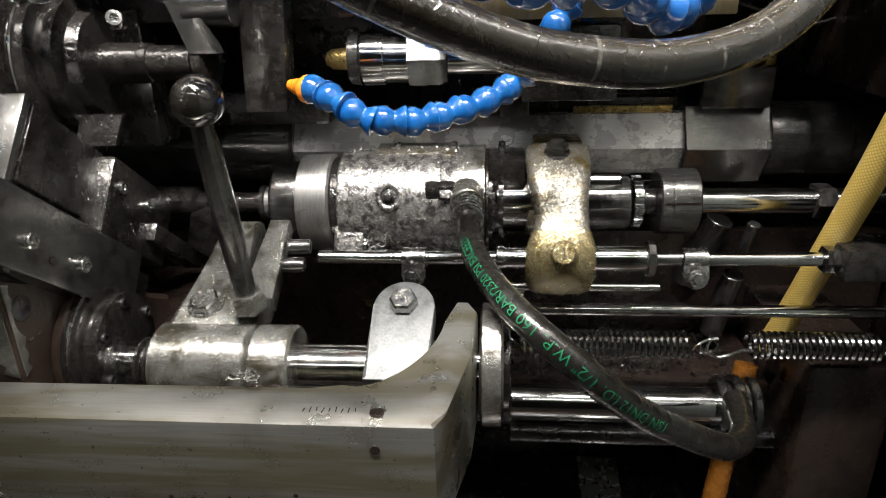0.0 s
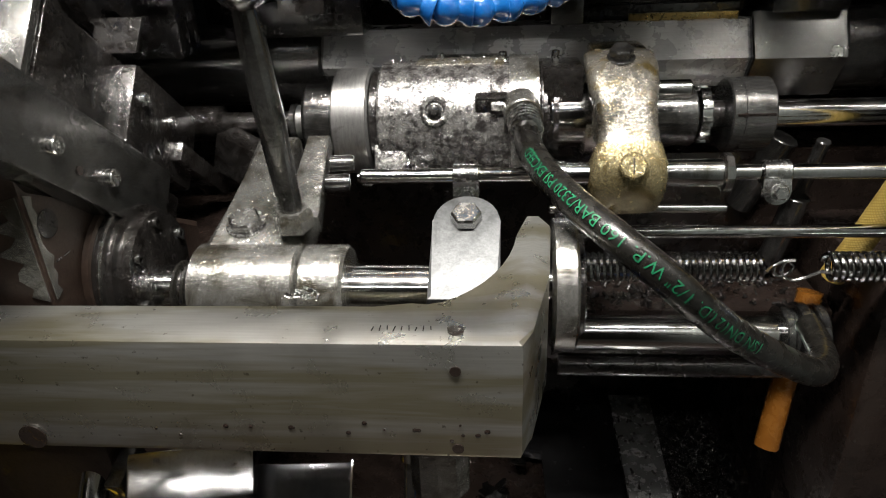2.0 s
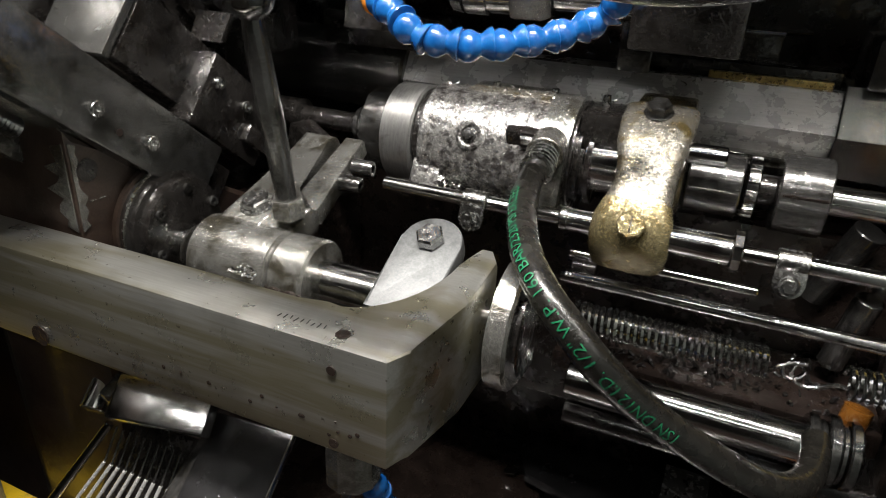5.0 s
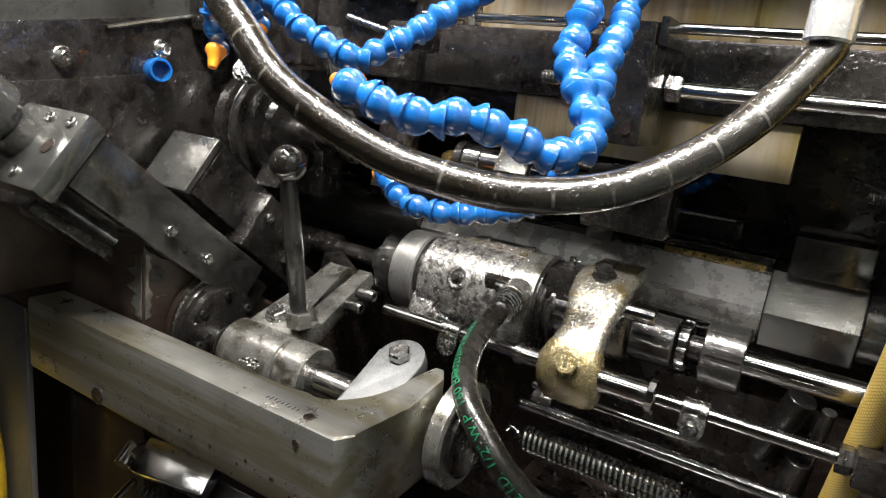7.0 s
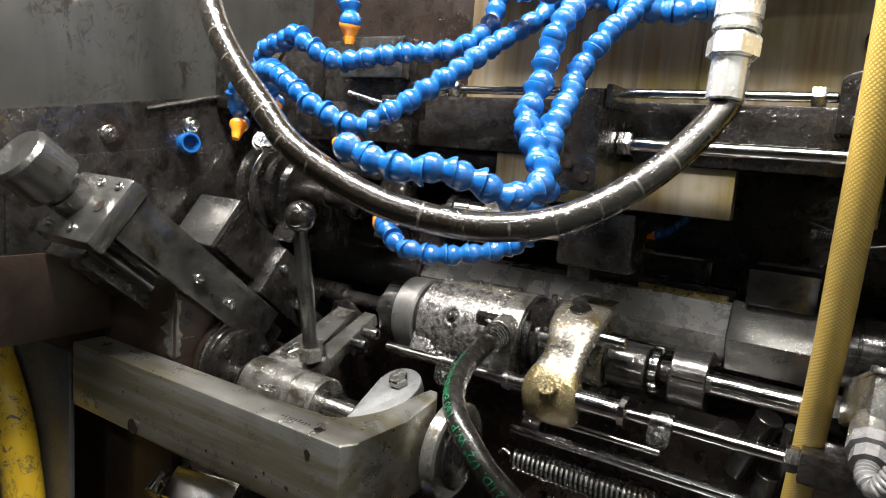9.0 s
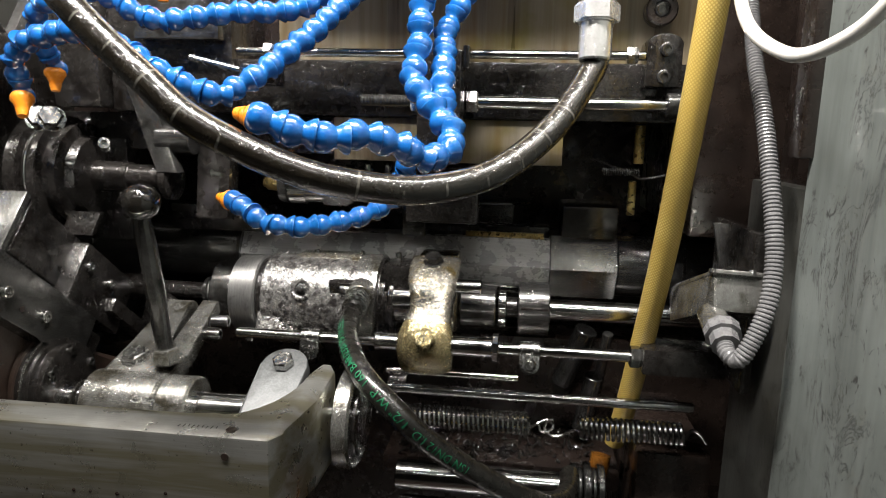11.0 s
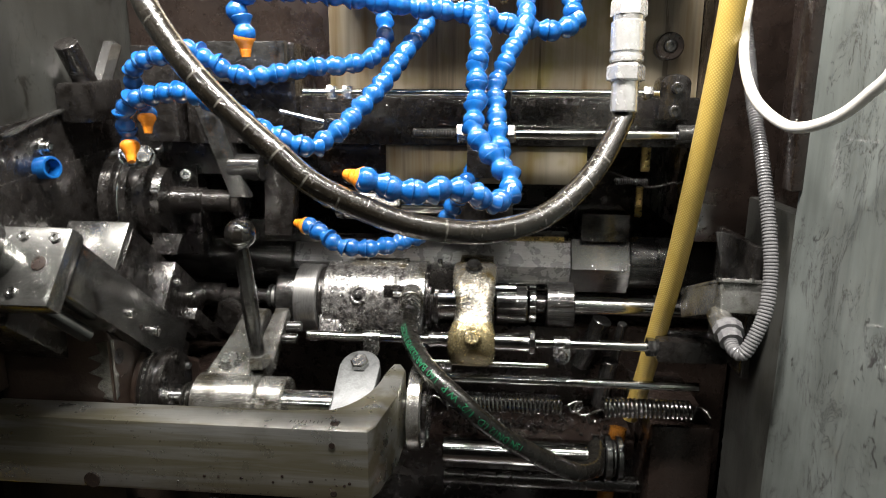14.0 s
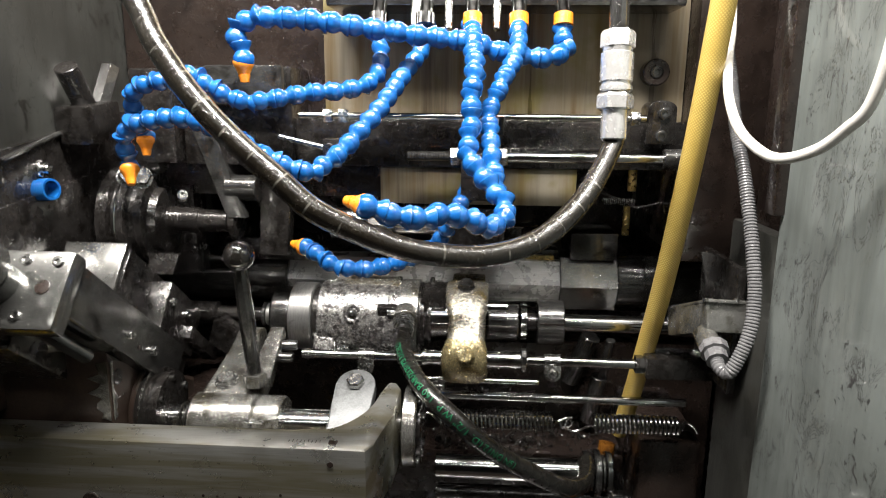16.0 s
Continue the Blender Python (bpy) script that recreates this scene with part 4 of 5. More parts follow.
def cross_slides():
    s = thing("cross_slide", (-0.22, 0.3, 1.24), "grey steel cross slide on a steep dovetail", "tool slide")
    rot = (-39, 0, 0)
    def at(x, a, n):
        return Vector((x, 0.25, 1.366)) + DN * a + NM * n
    part("ram", box(at(-0.2175, 0.085, -0.0185), (0.065, 0.170, 0.037), rot, 0.002), M_GREY, s)
    head = part("head_plate", box(at(-0.2175, -0.0085, -0.024), (0.070, 0.0165, 0.056), rot, 0.005), M_SMOOTH, s, "rounded cast head plate")
    part("head_hole", turn([(0, 0.0048), (0.0006, 0.0048), (0.0006, 0.004)], at(-0.197, -0.0168, -0.023), -DN, 20), M_BROWN, head)
    for x, n in ((-0.192, -0.005), (-0.214, -0.004), (-0.208, -0.043), (-0.24, -0.043)):
        socket_screw(head, at(x, -0.0165, n), -DN, 0.0036, 0.002)
    k = part("adjuster", turn([(0, 0.015), (0.012, 0.015), (0.0125, 0.013), (0.020, 0.013), (0.0205, 0.0215), (0.048, 0.0215), (0.051, 0.019)], at(-0.228, -0.0165, -0.022), -DN, 36), M_SMOOTH, s, "round steel adjuster knob")
    part("knob_hole", turn([(0, 0.0035), (0.0005, 0.0035), (0.0005, 0.003)], at(-0.228, -0.047, -0.022) + Vector((0.0208, 0, 0.003)), (1, 0, 0.1), 16), M_BROWN, k)
    part("adjusting_screw", turn([(0.0011 * i, 0.0055 if i % 2 else 0.0046) for i in range(50)], at(-0.20, 0.0, -0.046), DN, 16), M_GREY, s)
    for a in (0.075, 0.115):
        socket_screw(s, at(-0.1855, a, -0.022), (1, 0, 0), 0.0042, 0.004)
    part("oil_hole", turn([(0, 0.002), (0.0005, 0.002), (0.0005, 0.0016)], at(-0.1848, 0.094, -0.026), (1, 0, 0), 12), M_BROWN, s)
    part("tool_tip", box(at(-0.205, 0.175, -0.02), (0.03, 0.03, 0.024), rot, 0.002), M_DARK, s)
    part("dovetail", box(at(-0.255, 0.09, -0.046), (0.05, 0.15, 0.018), rot, 0.002), M_DARK, s)
    c = thing("slide_column", (-0.24, 0.28, 0.95), "dark brown machine column with oil runs and a chipped edge", "machine part")
    part("casting", prism([(0.281, 0.95), (0.42, 0.95), (0.42, 1.205), (0.312, 1.262), (0.281, 1.284)], (-0.2885, 0, 0), (0, 1, 0), (0, 0, 1), (0.0915, 0, 0), 0.004), M_GRIME, c)
    rng = random.Random(9)
    for x0, up in ((-0.1975, 1), (-0.1975, -1)):
        pts = [(0.0, 1.228), (0.0, 1.276)]
        for k in range(12):
            z = 1.276 - 0.048 * (k + 0.5) / 12
            pts.append(((0.004 + 0.010 * rng.random() ** 2) * (1.4 if up > 0 else 0.5), z))
        if up > 0:
            part("bare_edge", prism([(-p, q) for p, q in pts], (x0 - 0.001, 0.2810, 0), (1, 0, 0), (0, 0, 1), (0, -0.0006, 0), 0), M_CAST, c, "bare metal where the paint is chipped off")
        else:
            part("bare_edge", prism(pts, (-0.1970, 0.2825, 0), (0, 1, 0), (0, 0, 1), (0.0006, 0, 0), 0), M_CAST, c, "bare metal where the paint is chipped off")
    part("boss", turn([(0, 0.034), (0.001, 0.036), (0.004, 0.036), (0.005, 0.033)], (-0.197, 0.334, 1.217), (1, 0, 0), 48), M_GRIME, c)
    part("casting_hole", turn([(0, 0.0062), (0.0006, 0.0062), (0.0006, 0.0052)], (-0.1968, 0.291, 1.260), (1, 0, 0), 20), M_DARK, c)
    for y, z in ((0.291, 1.243), (0.297, 1.243)):
        part("scratch", box((-0.1968, y, z), (0.0004, 0.004, 0.0006), (0, 0, 0), 0), M_BOLT, c)
    # second slide further back, tilted less
    s2 = thing("rear_cross_slide", (-0.23, 0.42, 1.26), "dark rear cross slide with a lit end painted lighter", "tool slide")
    def at2(x, a, n):
        return Vector((x, 0.36, 1.352)) + DN * a + NM * n
    part("ram", box(at2(-0.246, 0.075, -0.0225), (0.056, 0.145, 0.045), rot, 0.002), M_DARK, s2)
    # lit end face of the dark ram, its light put in as lighter steel
    part("lit_end", box(at2(-0.246, -0.001, -0.0225), (0.054, 0.006, 0.050), rot, 0.002), M_SMOOTH, s2, "lit end face painted as lighter steel")
    part("tool_block", box(at2(-0.215, 0.095, -0.03), (0.022, 0.075, 0.05), rot, 0.003), M_DARK, s2)
    for a in (0.068, 0.1):
        socket_screw(s2, at2(-0.2038, a, -0.022), (1, 0, 0), 0.0042, 0.003)
    part("cutting_tool", box(at2(-0.205, 0.14, -0.038), (0.014, 0.07, 0.012), rot, 0.001), M_DARK, s2)
    part("tool_shank", box((-0.168, 0.46, 1.232), (0.06, 0.02, 0.028), (0, 20, -20), 0.002), M_DARK, s2)


def spindle_nose():
    s = thing("spindle_nose", (-0.24, 0.44, 1.31), "ringed dark spindle nose with a short shaft", "spindle")
    y, z = 0.452, 1.358
    prof = [(0, 0.052), (0.010, 0.052), (0.011, 0.046), (0.016, 0.046), (0.017, 0.049), (0.024, 0.049), (0.025, 0.041), (0.031, 0.041), (0.032, 0.044), (0.038, 0.044), (0.039, 0.034), (0.046, 0.032), (0.047, 0.016)]
    part("ringed_body", turn(prof, (-0.272, y, z), (1, 0, 0), 56), M_DARK, s)
    part("bright_ring", turn([(0, 0.0505), (0.0012, 0.0512), (0.002, 0.0505)], (-0.256, y, z), (1, 0, 0), 56), M_STEEL, s)
    part("stem", turn([(0, 0.0135), (0.03, 0.0125), (0.0305, 0.0112), (0.058, 0.0108), (0.059, 0.0095)], (-0.2255, y, z), (1, 0, 0), 32), M_DARK, s)
    part("collar", turn([(0, 0.010), (0.004, 0.018), (0.010, 0.018), (0.012, 0.012)], (-0.167, y, z), (1, 0, 0), 32), M_DARK, s)
    part("wiper", prism([(-0.014, -0.010), (0.012, -0.010), (0.016, 0.010), (-0.012, 0.010)], (-0.222, 0.418, 1.322), (1, 0, 0), (0, 0.4, 0.9), (0, 0.006, 0), 0.001), M_DARK, s)
    for x, yy, zz in ((-0.236, 0.40, 1.405), (-0.222, 0.395, 1.405)):
        bolt(s, (x, yy, zz), (0.5, -0.8, 0.3), 0.0085, 0.008)
    socket_screw(s, (-0.20, 0.425, 1.385), (0.4, -0.8, 0.3), 0.005, 0.007)
    a = thing("swing_arms", (-0.15, 0.46, 1.33), "dark steel arms with a round pivot", "linkage")
    part("arm", prism([(-0.009, -0.06), (0.009, -0.06), (0.011, 0.08), (-0.011, 0.08)], (-0.175, 0.44, 1.42), (1, 0, 0), (-0.35, 0.1, 0.93), (0, 0.012, 0), 0.0015), M_GREY, a)
    part("pivot", xrod(-0.165, -0.135, 0.447, 1.391, 0.0125), M_GREY, a)
    part("hanger", prism([(-0.016, -0.075), (0.012, -0.075), (0.018, 0.05), (-0.014, 0.05)], (-0.122, 0.455, 1.40), (1, 0, 0), (0, 0.1, 0.99), (0, 0.02, 0), 0.003), M_DARK, a)
    part("rear_plate", span((-0.28, 0.47, 1.30), (-0.21, 0.50, 1.39), 0.002), M_DARK, a)
    part("top_block", span((-0.245, 0.43, 1.415), (-0.205, 0.475, 1.50), 0.003), M_DARK, a)


def collet():
    c = thing("collet_holder", (-0.03, 0.48, 1.33), "steel collet holder with a brass tip", "tool holder")
    y, z = 0.482, 1.352
    part("brass_tip", turn([(0, 0.004), (0.004, 0.0065), (0.016, 0.0075)], (-0.099, y, z), (1, 0, 0), 24), M_BRASS, c, "brass workpiece tip")
    part("nose", turn([(0, 0.010), (0.001, 0.0165), (0.008, 0.0175), (0.0085, 0.0145), (0.010, 0.0145)], (-0.083, y, z), (1, 0, 0), 32), M_GREY, c)
    part("body", turn([(0, 0.0175), (0.014, 0.0175), (0.0145, 0.016), (0.030, 0.016), (0.031, 0.014)], (-0.073, y, z), (1, 0, 0), 32), M_STEEL, c)
    part("nut", hexagon((-0.043, y, z), (-0.018, y, z), 0.0195), M_SMOOTH, c)
    part("shank", xrod(-0.018, 0.05, y, z, 0.0115), M_STEEL, c)
    part("holder_block", span((0.03, 0.46, 1.325), (0.09, 0.50, 1.371), 0.003), M_DARK, c)
    for x in (-0.005, 0.012):
        socket_screw(c, (x, y - 0.004, z + 0.012), (0, -0.5, 0.9), 0.003, 0.009)
    d = thing("dark_cross_block", (0.0, 0.53, 1.31), "dark oily blocks behind the drum", "machine part")
    part("left_block", span((-0.20, 0.52, 1.30), (-0.1, 0.56, 1.325), 0.003), M_DARK, d)
    part("mid_block", span((0.028, 0.52, 1.303), (0.05, 0.56, 1.335), 0.002), M_GREY, d)
    part("right_block", span((0.175, 0.53, 1.3055), (0.225, 0.60, 1.335), 0.002), M_GREY, d)


# ---- hoses ----
def black_hose():
    h = thing("hydraulic_hose", (0.17, 0.33, 1.36), "thick oily black hydraulic hose hanging in a loop", "hose")
    pts = BLACK_HOSE
    part("hose", tube(pts, 0.0076, 150, 24), M_WRAP, h)
    f = part("fitting", turn([(0, 0.0088), (0.001, 0.0096), (0.021, 0.0096), (0.0215, 0.011), (0.0225, 0.011)], (0.1747, 0.3279, 1.4425), (0.01, 0.12, 1), 12), M_ALU, h, "crimped silver hose fitting")
    base, d = Vector((0.1747, 0.3279, 1.4425)), Vector((0.01, 0.12, 1)).normalized()
    hexagon_parts = ((0.0225, 0.0335, 0.0132), (0.066, 0.078, 0.0125))
    for a, b, r in hexagon_parts:
        part("nut", hexagon(base + d * a, base + d * b, r), M_ALU, f)
    part("swivel", turn([(0, 0.0105), (0.001, 0.0118), (0.004, 0.0118), (0.0045, 0.0108), (0.007, 0.0108), (0.0075, 0.0118), (0.027, 0.0118), (0.028, 0.0105), (0.031, 0.011)], base + d * 0.0345, d, 28), M_ALU, f)
    part("pipe", rod(base + d * 0.078, base + d * 0.20, 0.0070), M_GREY, f)


def ink_on_hose(parent, pts, r, words, start, size, across, name="lettering"):
    """Lays lettering along a hose: it runs back along the curve from start, round the side named by across."""
    cu = bpy.data.curves.new("words", "FONT")
    cu.body, cu.size, cu.extrude = words, size, 0.0
    cu.resolution_u = 2
    ob = bpy.data.objects.new("words", cu)
    me = bpy.data.meshes.new_from_object(ob)
    bpy.data.objects.remove(ob)
    bm = mk()
    bm.from_mesh(me)
    bpy.data.meshes.remove(me)
    for k in range(8):
        bmesh.ops.bisect_plane(bm, geom=bm.verts[:] + bm.edges[:] + bm.faces[:], plane_co=(0, size * (0.11 * k - 0.05), 0), plane_no=(0, 1, 0))
    bmesh.ops.triangulate(bm, faces=bm.faces[:])
    line, length = glide(pts, 400)
    step = length / 399
    for v in bm.verts:
        s = start - v.co.x
        i = max(0, min(397, int(s / step)))
        p = line[i].lerp(line[i + 1], s / step - i)
        d = (line[min(i + 4, 399)] - line[max(i - 4, 0)]).normalized()
        n = (Vector(across) - d * d.dot(Vector(across))).normalized()
        side = n.cross(d)
        a = (size * 0.33 - v.co.y) / r
        v.co = p + (r + 0.0004) * (math.cos(a) * n + math.sin(a) * side)
    return part(name, bm, M_GREENINK, parent, "green printed lettering")


def green_hose():
    h = thing("printed_hose", (0.1, 0.34, 1.14), "black rubber hose with green printing, clamped to the drum collar", "hose")
    pts = GREEN_HOSE
    part("hose", tube(pts, 0.0076, 110, 24), M_RUBBER, h)
    # ribbed ferrule at the collar
    a, b = Vector(pts[0]), Vector(pts[1])
    d = (b - a).normalized()
    prof = [(0, 0.0088)]
    for k in range(5):
        prof += [(0.004 * k + 0.0005, 0.0100), (0.004 * k + 0.003, 0.0100), (0.004 * k + 0.0035, 0.0092)]
    f = part("ferrule", turn(prof, a - d * 0.012, d, 28), M_BOLT, h, "ribbed bright ferrule")
    part("elbow", rod(a - d * 0.03, a - d * 0.012, 0.0115), M_CAST, f)
    ink_on_hose(h, pts, 0.0076, "1SN DN12 I.D. 1/2\" W.P. 160 BAR/2320 PSI EXCEED", 0.209, 0.0076, (-0.3, -0.78, 0.5))


def other_hoses():
    h = thing("yellow_hose", (0.225, 0.45, 1.0), "yellow braided coolant hose hanging down the bay", "hose")
    part("hose", tube(YELLOW_HOSE, 0.0088, 90, 24), M_BRAID, h)
    part("lower_hose", tube([(0.218, 0.484, 1.118), (0.212, 0.475, 1.08), (0.204, 0.465, 1.04), (0.196, 0.452, 1.0)], 0.0088, 30, 20), M_AMBER, h, "amber oil-wet lower end")
    c = thing("conduit", (0.26, 0.33, 1.25), "grey ribbed flexible conduit with a screw fitting", "conduit")
    part("tube", tube(CONDUIT, 0.0050, 400, 14, lambda i: 1.06 if i % 3 else 0.9), M_CONDUIT, c)
    e, d = Vector(CONDUIT[-1]), (Vector(CONDUIT[-1]) - Vector(CONDUIT[-2])).normalized()
    part("gland", turn([(0, 0.0085), (0.008, 0.0085), (0.0085, 0.011), (0.016, 0.011), (0.017, 0.009)], e - d * 0.006, d, 10), M_CONDUIT, c, "grey plastic gland nut")
    w = thing("white_cable", (0.26, 0.25, 1.42), "white cable hanging in a slack loop", "cable")
    part("sheath", tube(CABLE, 0.0033, 90, 14), M_WHITE, w)
    s = thing("stained_strip", (0.25, 0.6, 1.32), "yellow-stained upright strip behind the rail", "strip")
    part("upper", span((0.246, 0.60, 1.372), (0.256, 0.606, 1.41), 0.0015), M_BRASS, s)
    part("lower", span((0.243, 0.60, 1.32), (0.251, 0.606, 1.355), 0.0015), M_BRASS, s)
    w = thing("thin_wire", (0.2, 0.55, 1.37), "thin wire with a small spring", "wire")
    part("wire", tube([(0.20, 0.56, 1.378), (0.235, 0.56, 1.366), (0.25, 0.56, 1.36), (0.29, 0.56, 1.37)], 0.0012, 30, 8), M_DARK, w)
    part("spring", coil(0.212, 0.246, 0.56, 1.366, 0.0032, 0.0007, 16), M_BOLT, w)


def bead_mesh(name, scale, material):
    prof = [(-0.0086, 0.0050), (-0.0076, 0.0062), (-0.0056, 0.0073), (-0.0034, 0.0077), (-0.0012, 0.0074), (0.0008, 0.0062), (0.0022, 0.0053), (0.0032, 0.0055), (0.0044, 0.0063), (0.0062, 0.0075), (0.0078, 0.0080), (0.0084, 0.0078), (0.0086, 0.0068)]
    bm = turn([(s * scale, r * scale) for s, r in prof], (0, 0, 0), (1, 0, 0), 18)
    for v in bm.verts:
        v.co = v.co + Vector((0, 0, 1.25 - 1.15 / PLAN))
    return mesh_of(name, bm, material, Vector((0, 0, 0)))


BEADS = {}


def jointed_hose(points, label, nozzle=True, scale=1.0, flip=False, tip_turn=None):
    """A modular coolant hose: socket segments on a curve, and an orange nozzle at its first end."""
    if scale not in BEADS:
        BEADS[scale] = bead_mesh("segment", scale, M_BLUE)
    pitch = 0.0146 * scale
    _, length = glide(points, 50)
    n = max(3, round(length / pitch))
    line, _ = glide(points, n)
    mid = points[len(points) // 2]
    low = min(p[2] for p in points)
    h = thing("coolant_hose", (mid[0], mid[1], low - 0.008), label, "coolant hose", "blue jointed coolant hoses")
    rng = random.Random(n)
    for i, p in enumerate(line):
        d = (line[min(i + 1, n - 1)] - line[max(i - 1, 0)]).normalized()
        if flip:
            d = -d
        d = (d + Vector((rng.uniform(-0.12, 0.12), rng.uniform(-0.12, 0.12), rng.uniform(-0.12, 0.12)))).normalized()
        ob = new("segment", BEADS[scale])
        ob.parent = h
        ob.matrix_local = Matrix.Translation(real(p) - base_of(h)) @ frame_for(d).to_4x4()
    if nozzle:
        d = (line[0] - line[1]).normalized()
        if tip_turn:
            d = Vector(tip_turn).normalized()
        k = scale
        part("nozzle", turn([(0, 0.0066 * k), (0.0015 * k, 0.0074 * k), (0.004 * k, 0.0074 * k), (0.0065 * k, 0.0058 * k), (0.011 * k, 0.0038 * k), (0.0112 * k, 0.0043 * k), (0.016 * k, 0.003 * k), (0.0162 * k, 0.0017 * k)], line[0] + d * 0.003, d, 20), M_ORANGE, h, "orange tapered nozzle")
    return h


def coolant_hoses():
    jointed_hose([(0.0124, 0.2342, 1.4033), (0.0225, 0.2361, 1.3996), (0.0386, 0.2421, 1.3960), (0.0556, 0.2521, 1.3973), (0.0687, 0.2620, 1.3935), (0.0839, 0.2739, 1.3868), (0.0967, 0.2860, 1.3909), (0.0924, 0.2962, 1.4027), (0.0820, 0.3054, 1.4142), (0.0696, 0.3216, 1.4306), (0.0709, 0.3320, 1.4515), (0.0704, 0.3423, 1.4713), (0.0718, 0.3525, 1.4892), (0.0699, 0.3980, 1.5194), (0.0675, 0.4282, 1.5318)], "blue jointed hose with an elbow and orange nozzle", scale=1.06, tip_turn=(-0.8, 0.35, 0.15))
    jointed_hose([(0.0902, 0.3083, 1.4084), (0.0878, 0.3165, 1.4212), (0.0852, 0.3418, 1.4427), (0.0846, 0.3571, 1.4625), (0.0949, 0.3725, 1.4865), (0.1062, 0.3979, 1.5104), (0.1075, 0.4282, 1.5330)], "blue jointed feed hose to the elbow", False)
    jointed_hose([(-0.0660, 0.370, 1.3470), (-0.0550, 0.361, 1.3440), (-0.041, 0.356, 1.3365), (-0.018, 0.360, 1.3325), (0.004, 0.374, 1.3340), (0.022, 0.388, 1.3380), (0.036, 0.397, 1.345), (0.047, 0.392, 1.357), (0.053, 0.38, 1.37), (0.059, 0.377, 1.38), (0.067, 0.40, 1.395)], "short blue jointed hose aimed at the collet", tip_turn=(-0.85, 0.5, 0.1))
    jointed_hose([(-0.2002, 0.3413, 1.4195), (-0.1997, 0.3365, 1.4346), (-0.1910, 0.3318, 1.4479), (-0.1622, 0.3219, 1.4539), (-0.1362, 0.3119, 1.4548), (-0.1049, 0.2988, 1.4459), (-0.0775, 0.2936, 1.4318), (-0.0471, 0.3014, 1.4186), (-0.0294, 0.3155, 1.4278), (-0.0149, 0.3358, 1.4449), (-0.0015, 0.3601, 1.4639), (0.0099, 0.3905, 1.4868), (0.0231, 0.4279, 1.5116), (0.0266, 0.4382, 1.5305)], "long blue jointed hose swung across the bay", tip_turn=(0.03, -0.05, -0.1))
    jointed_hose([(-0.2089, 0.3866, 1.4405), (-0.2112, 0.3818, 1.4505), (-0.2097, 0.3721, 1.4687), (-0.1960, 0.3622, 1.4793), (-0.1741, 0.3573, 1.4830), (-0.1462, 0.3474, 1.4870), (-0.1289, 0.3472, 1.4765), (-0.1086, 0.3521, 1.4680), (-0.0827, 0.3572, 1.4706), (-0.0588, 0.3672, 1.4752), (-0.0329, 0.3773, 1.4777), (-0.0141, 0.3874, 1.4851), (-0.0086, 0.4077, 1.5030), (-0.0144, 0.4281, 1.5295)], "long blue jointed hose swung across the bay", tip_turn=(0.01, -0.02, -0.1))
    jointed_hose([(-0.1147, 0.3727, 1.5045), (-0.1180, 0.3728, 1.5144), (-0.1164, 0.3731, 1.5284), (-0.0945, 0.3732, 1.5330), (-0.0595, 0.3782, 1.5320), (-0.0243, 0.3831, 1.5279), (0.0018, 0.3881, 1.5246), (0.0379, 0.3930, 1.5205), (0.0700, 0.3980, 1.5164), (0.1022, 0.4028, 1.5082), (0.1303, 0.4078, 1.5060), (0.1442, 0.4179, 1.5112), (0.1458, 0.4281, 1.5251)], "long blue jointed hose along the manifold", scale=1.15, tip_turn=(0.02, 0, -1))
    jointed_hose([(-0.046, 0.318, 0.95), (-0.040, 0.325, 0.99), (-0.037, 0.332, 1.03), (-0.0385, 0.326, 1.06), (-0.043, 0.318, 1.088)], "blue jointed hose hanging below the front bar", False, scale=1.12)
    jointed_hose([(0.078, 0.632, 1.342), (0.088, 0.634, 1.348), (0.097, 0.636, 1.357), (0.105, 0.637, 1.368), (0.109, 0.638, 1.382)], "small dark jointed hose behind the guide bar", scale=0.62, tip_turn=(-0.9, 0, -0.3))
    t = thing("drip_tray", (0.09, 0.63, 1.312), "shallow bright drip tray behind the guide bar", "tray")
    part("tray", prism([(0.040, 0.60), (0.128, 0.596), (0.146, 0.612), (0.140, 0.655), (0.046, 0.66)], (0, 0, 1.326), (1, 0, 0), (0, 1, 0), (0, 0, 0.003), 0.0008), M_CHROME, t)
    part("post", span((0.05, 0.64, 1.20), (0.13, 0.66, 1.3258), 0.002), M_DARK, t)
    m = thing("coolant_manifold", (0.1, 0.47, 1.535), "steel coolant manifold with a row of hose outlets", "manifold")
    part("rail", span((-0.06, 0.445, 1.549), (0.255, 0.4995, 1.585), 0.003), M_GREY, m)
    for x in (-0.011, 0.030, 0.071, 0.111, 0.149):
        o = part("outlet", rod((x, 0.436, 1.536), (x, 0.452, 1.56), 0.0065), M_STEEL, m)
        part("outlet_ring", turn([(0, 0.0085), (0.010, 0.0085), (0.011, 0.007)], (x, 0.434, 1.531), (0, 0.3, 1), 18), M_ORANGE if x > 0.05 else M_STEEL, o)
    for x in (0.02, 0.05, 0.092):
        part("valve_stem", rod((x, 0.44, 1.528), (x, 0.45, 1.56), 0.004), M_BOLT, m)
    for x in (0.225, 0.244):
        socket_screw(m, (x, 0.4455, 1.558), (0, -1, 0), 0.004, 0.002)


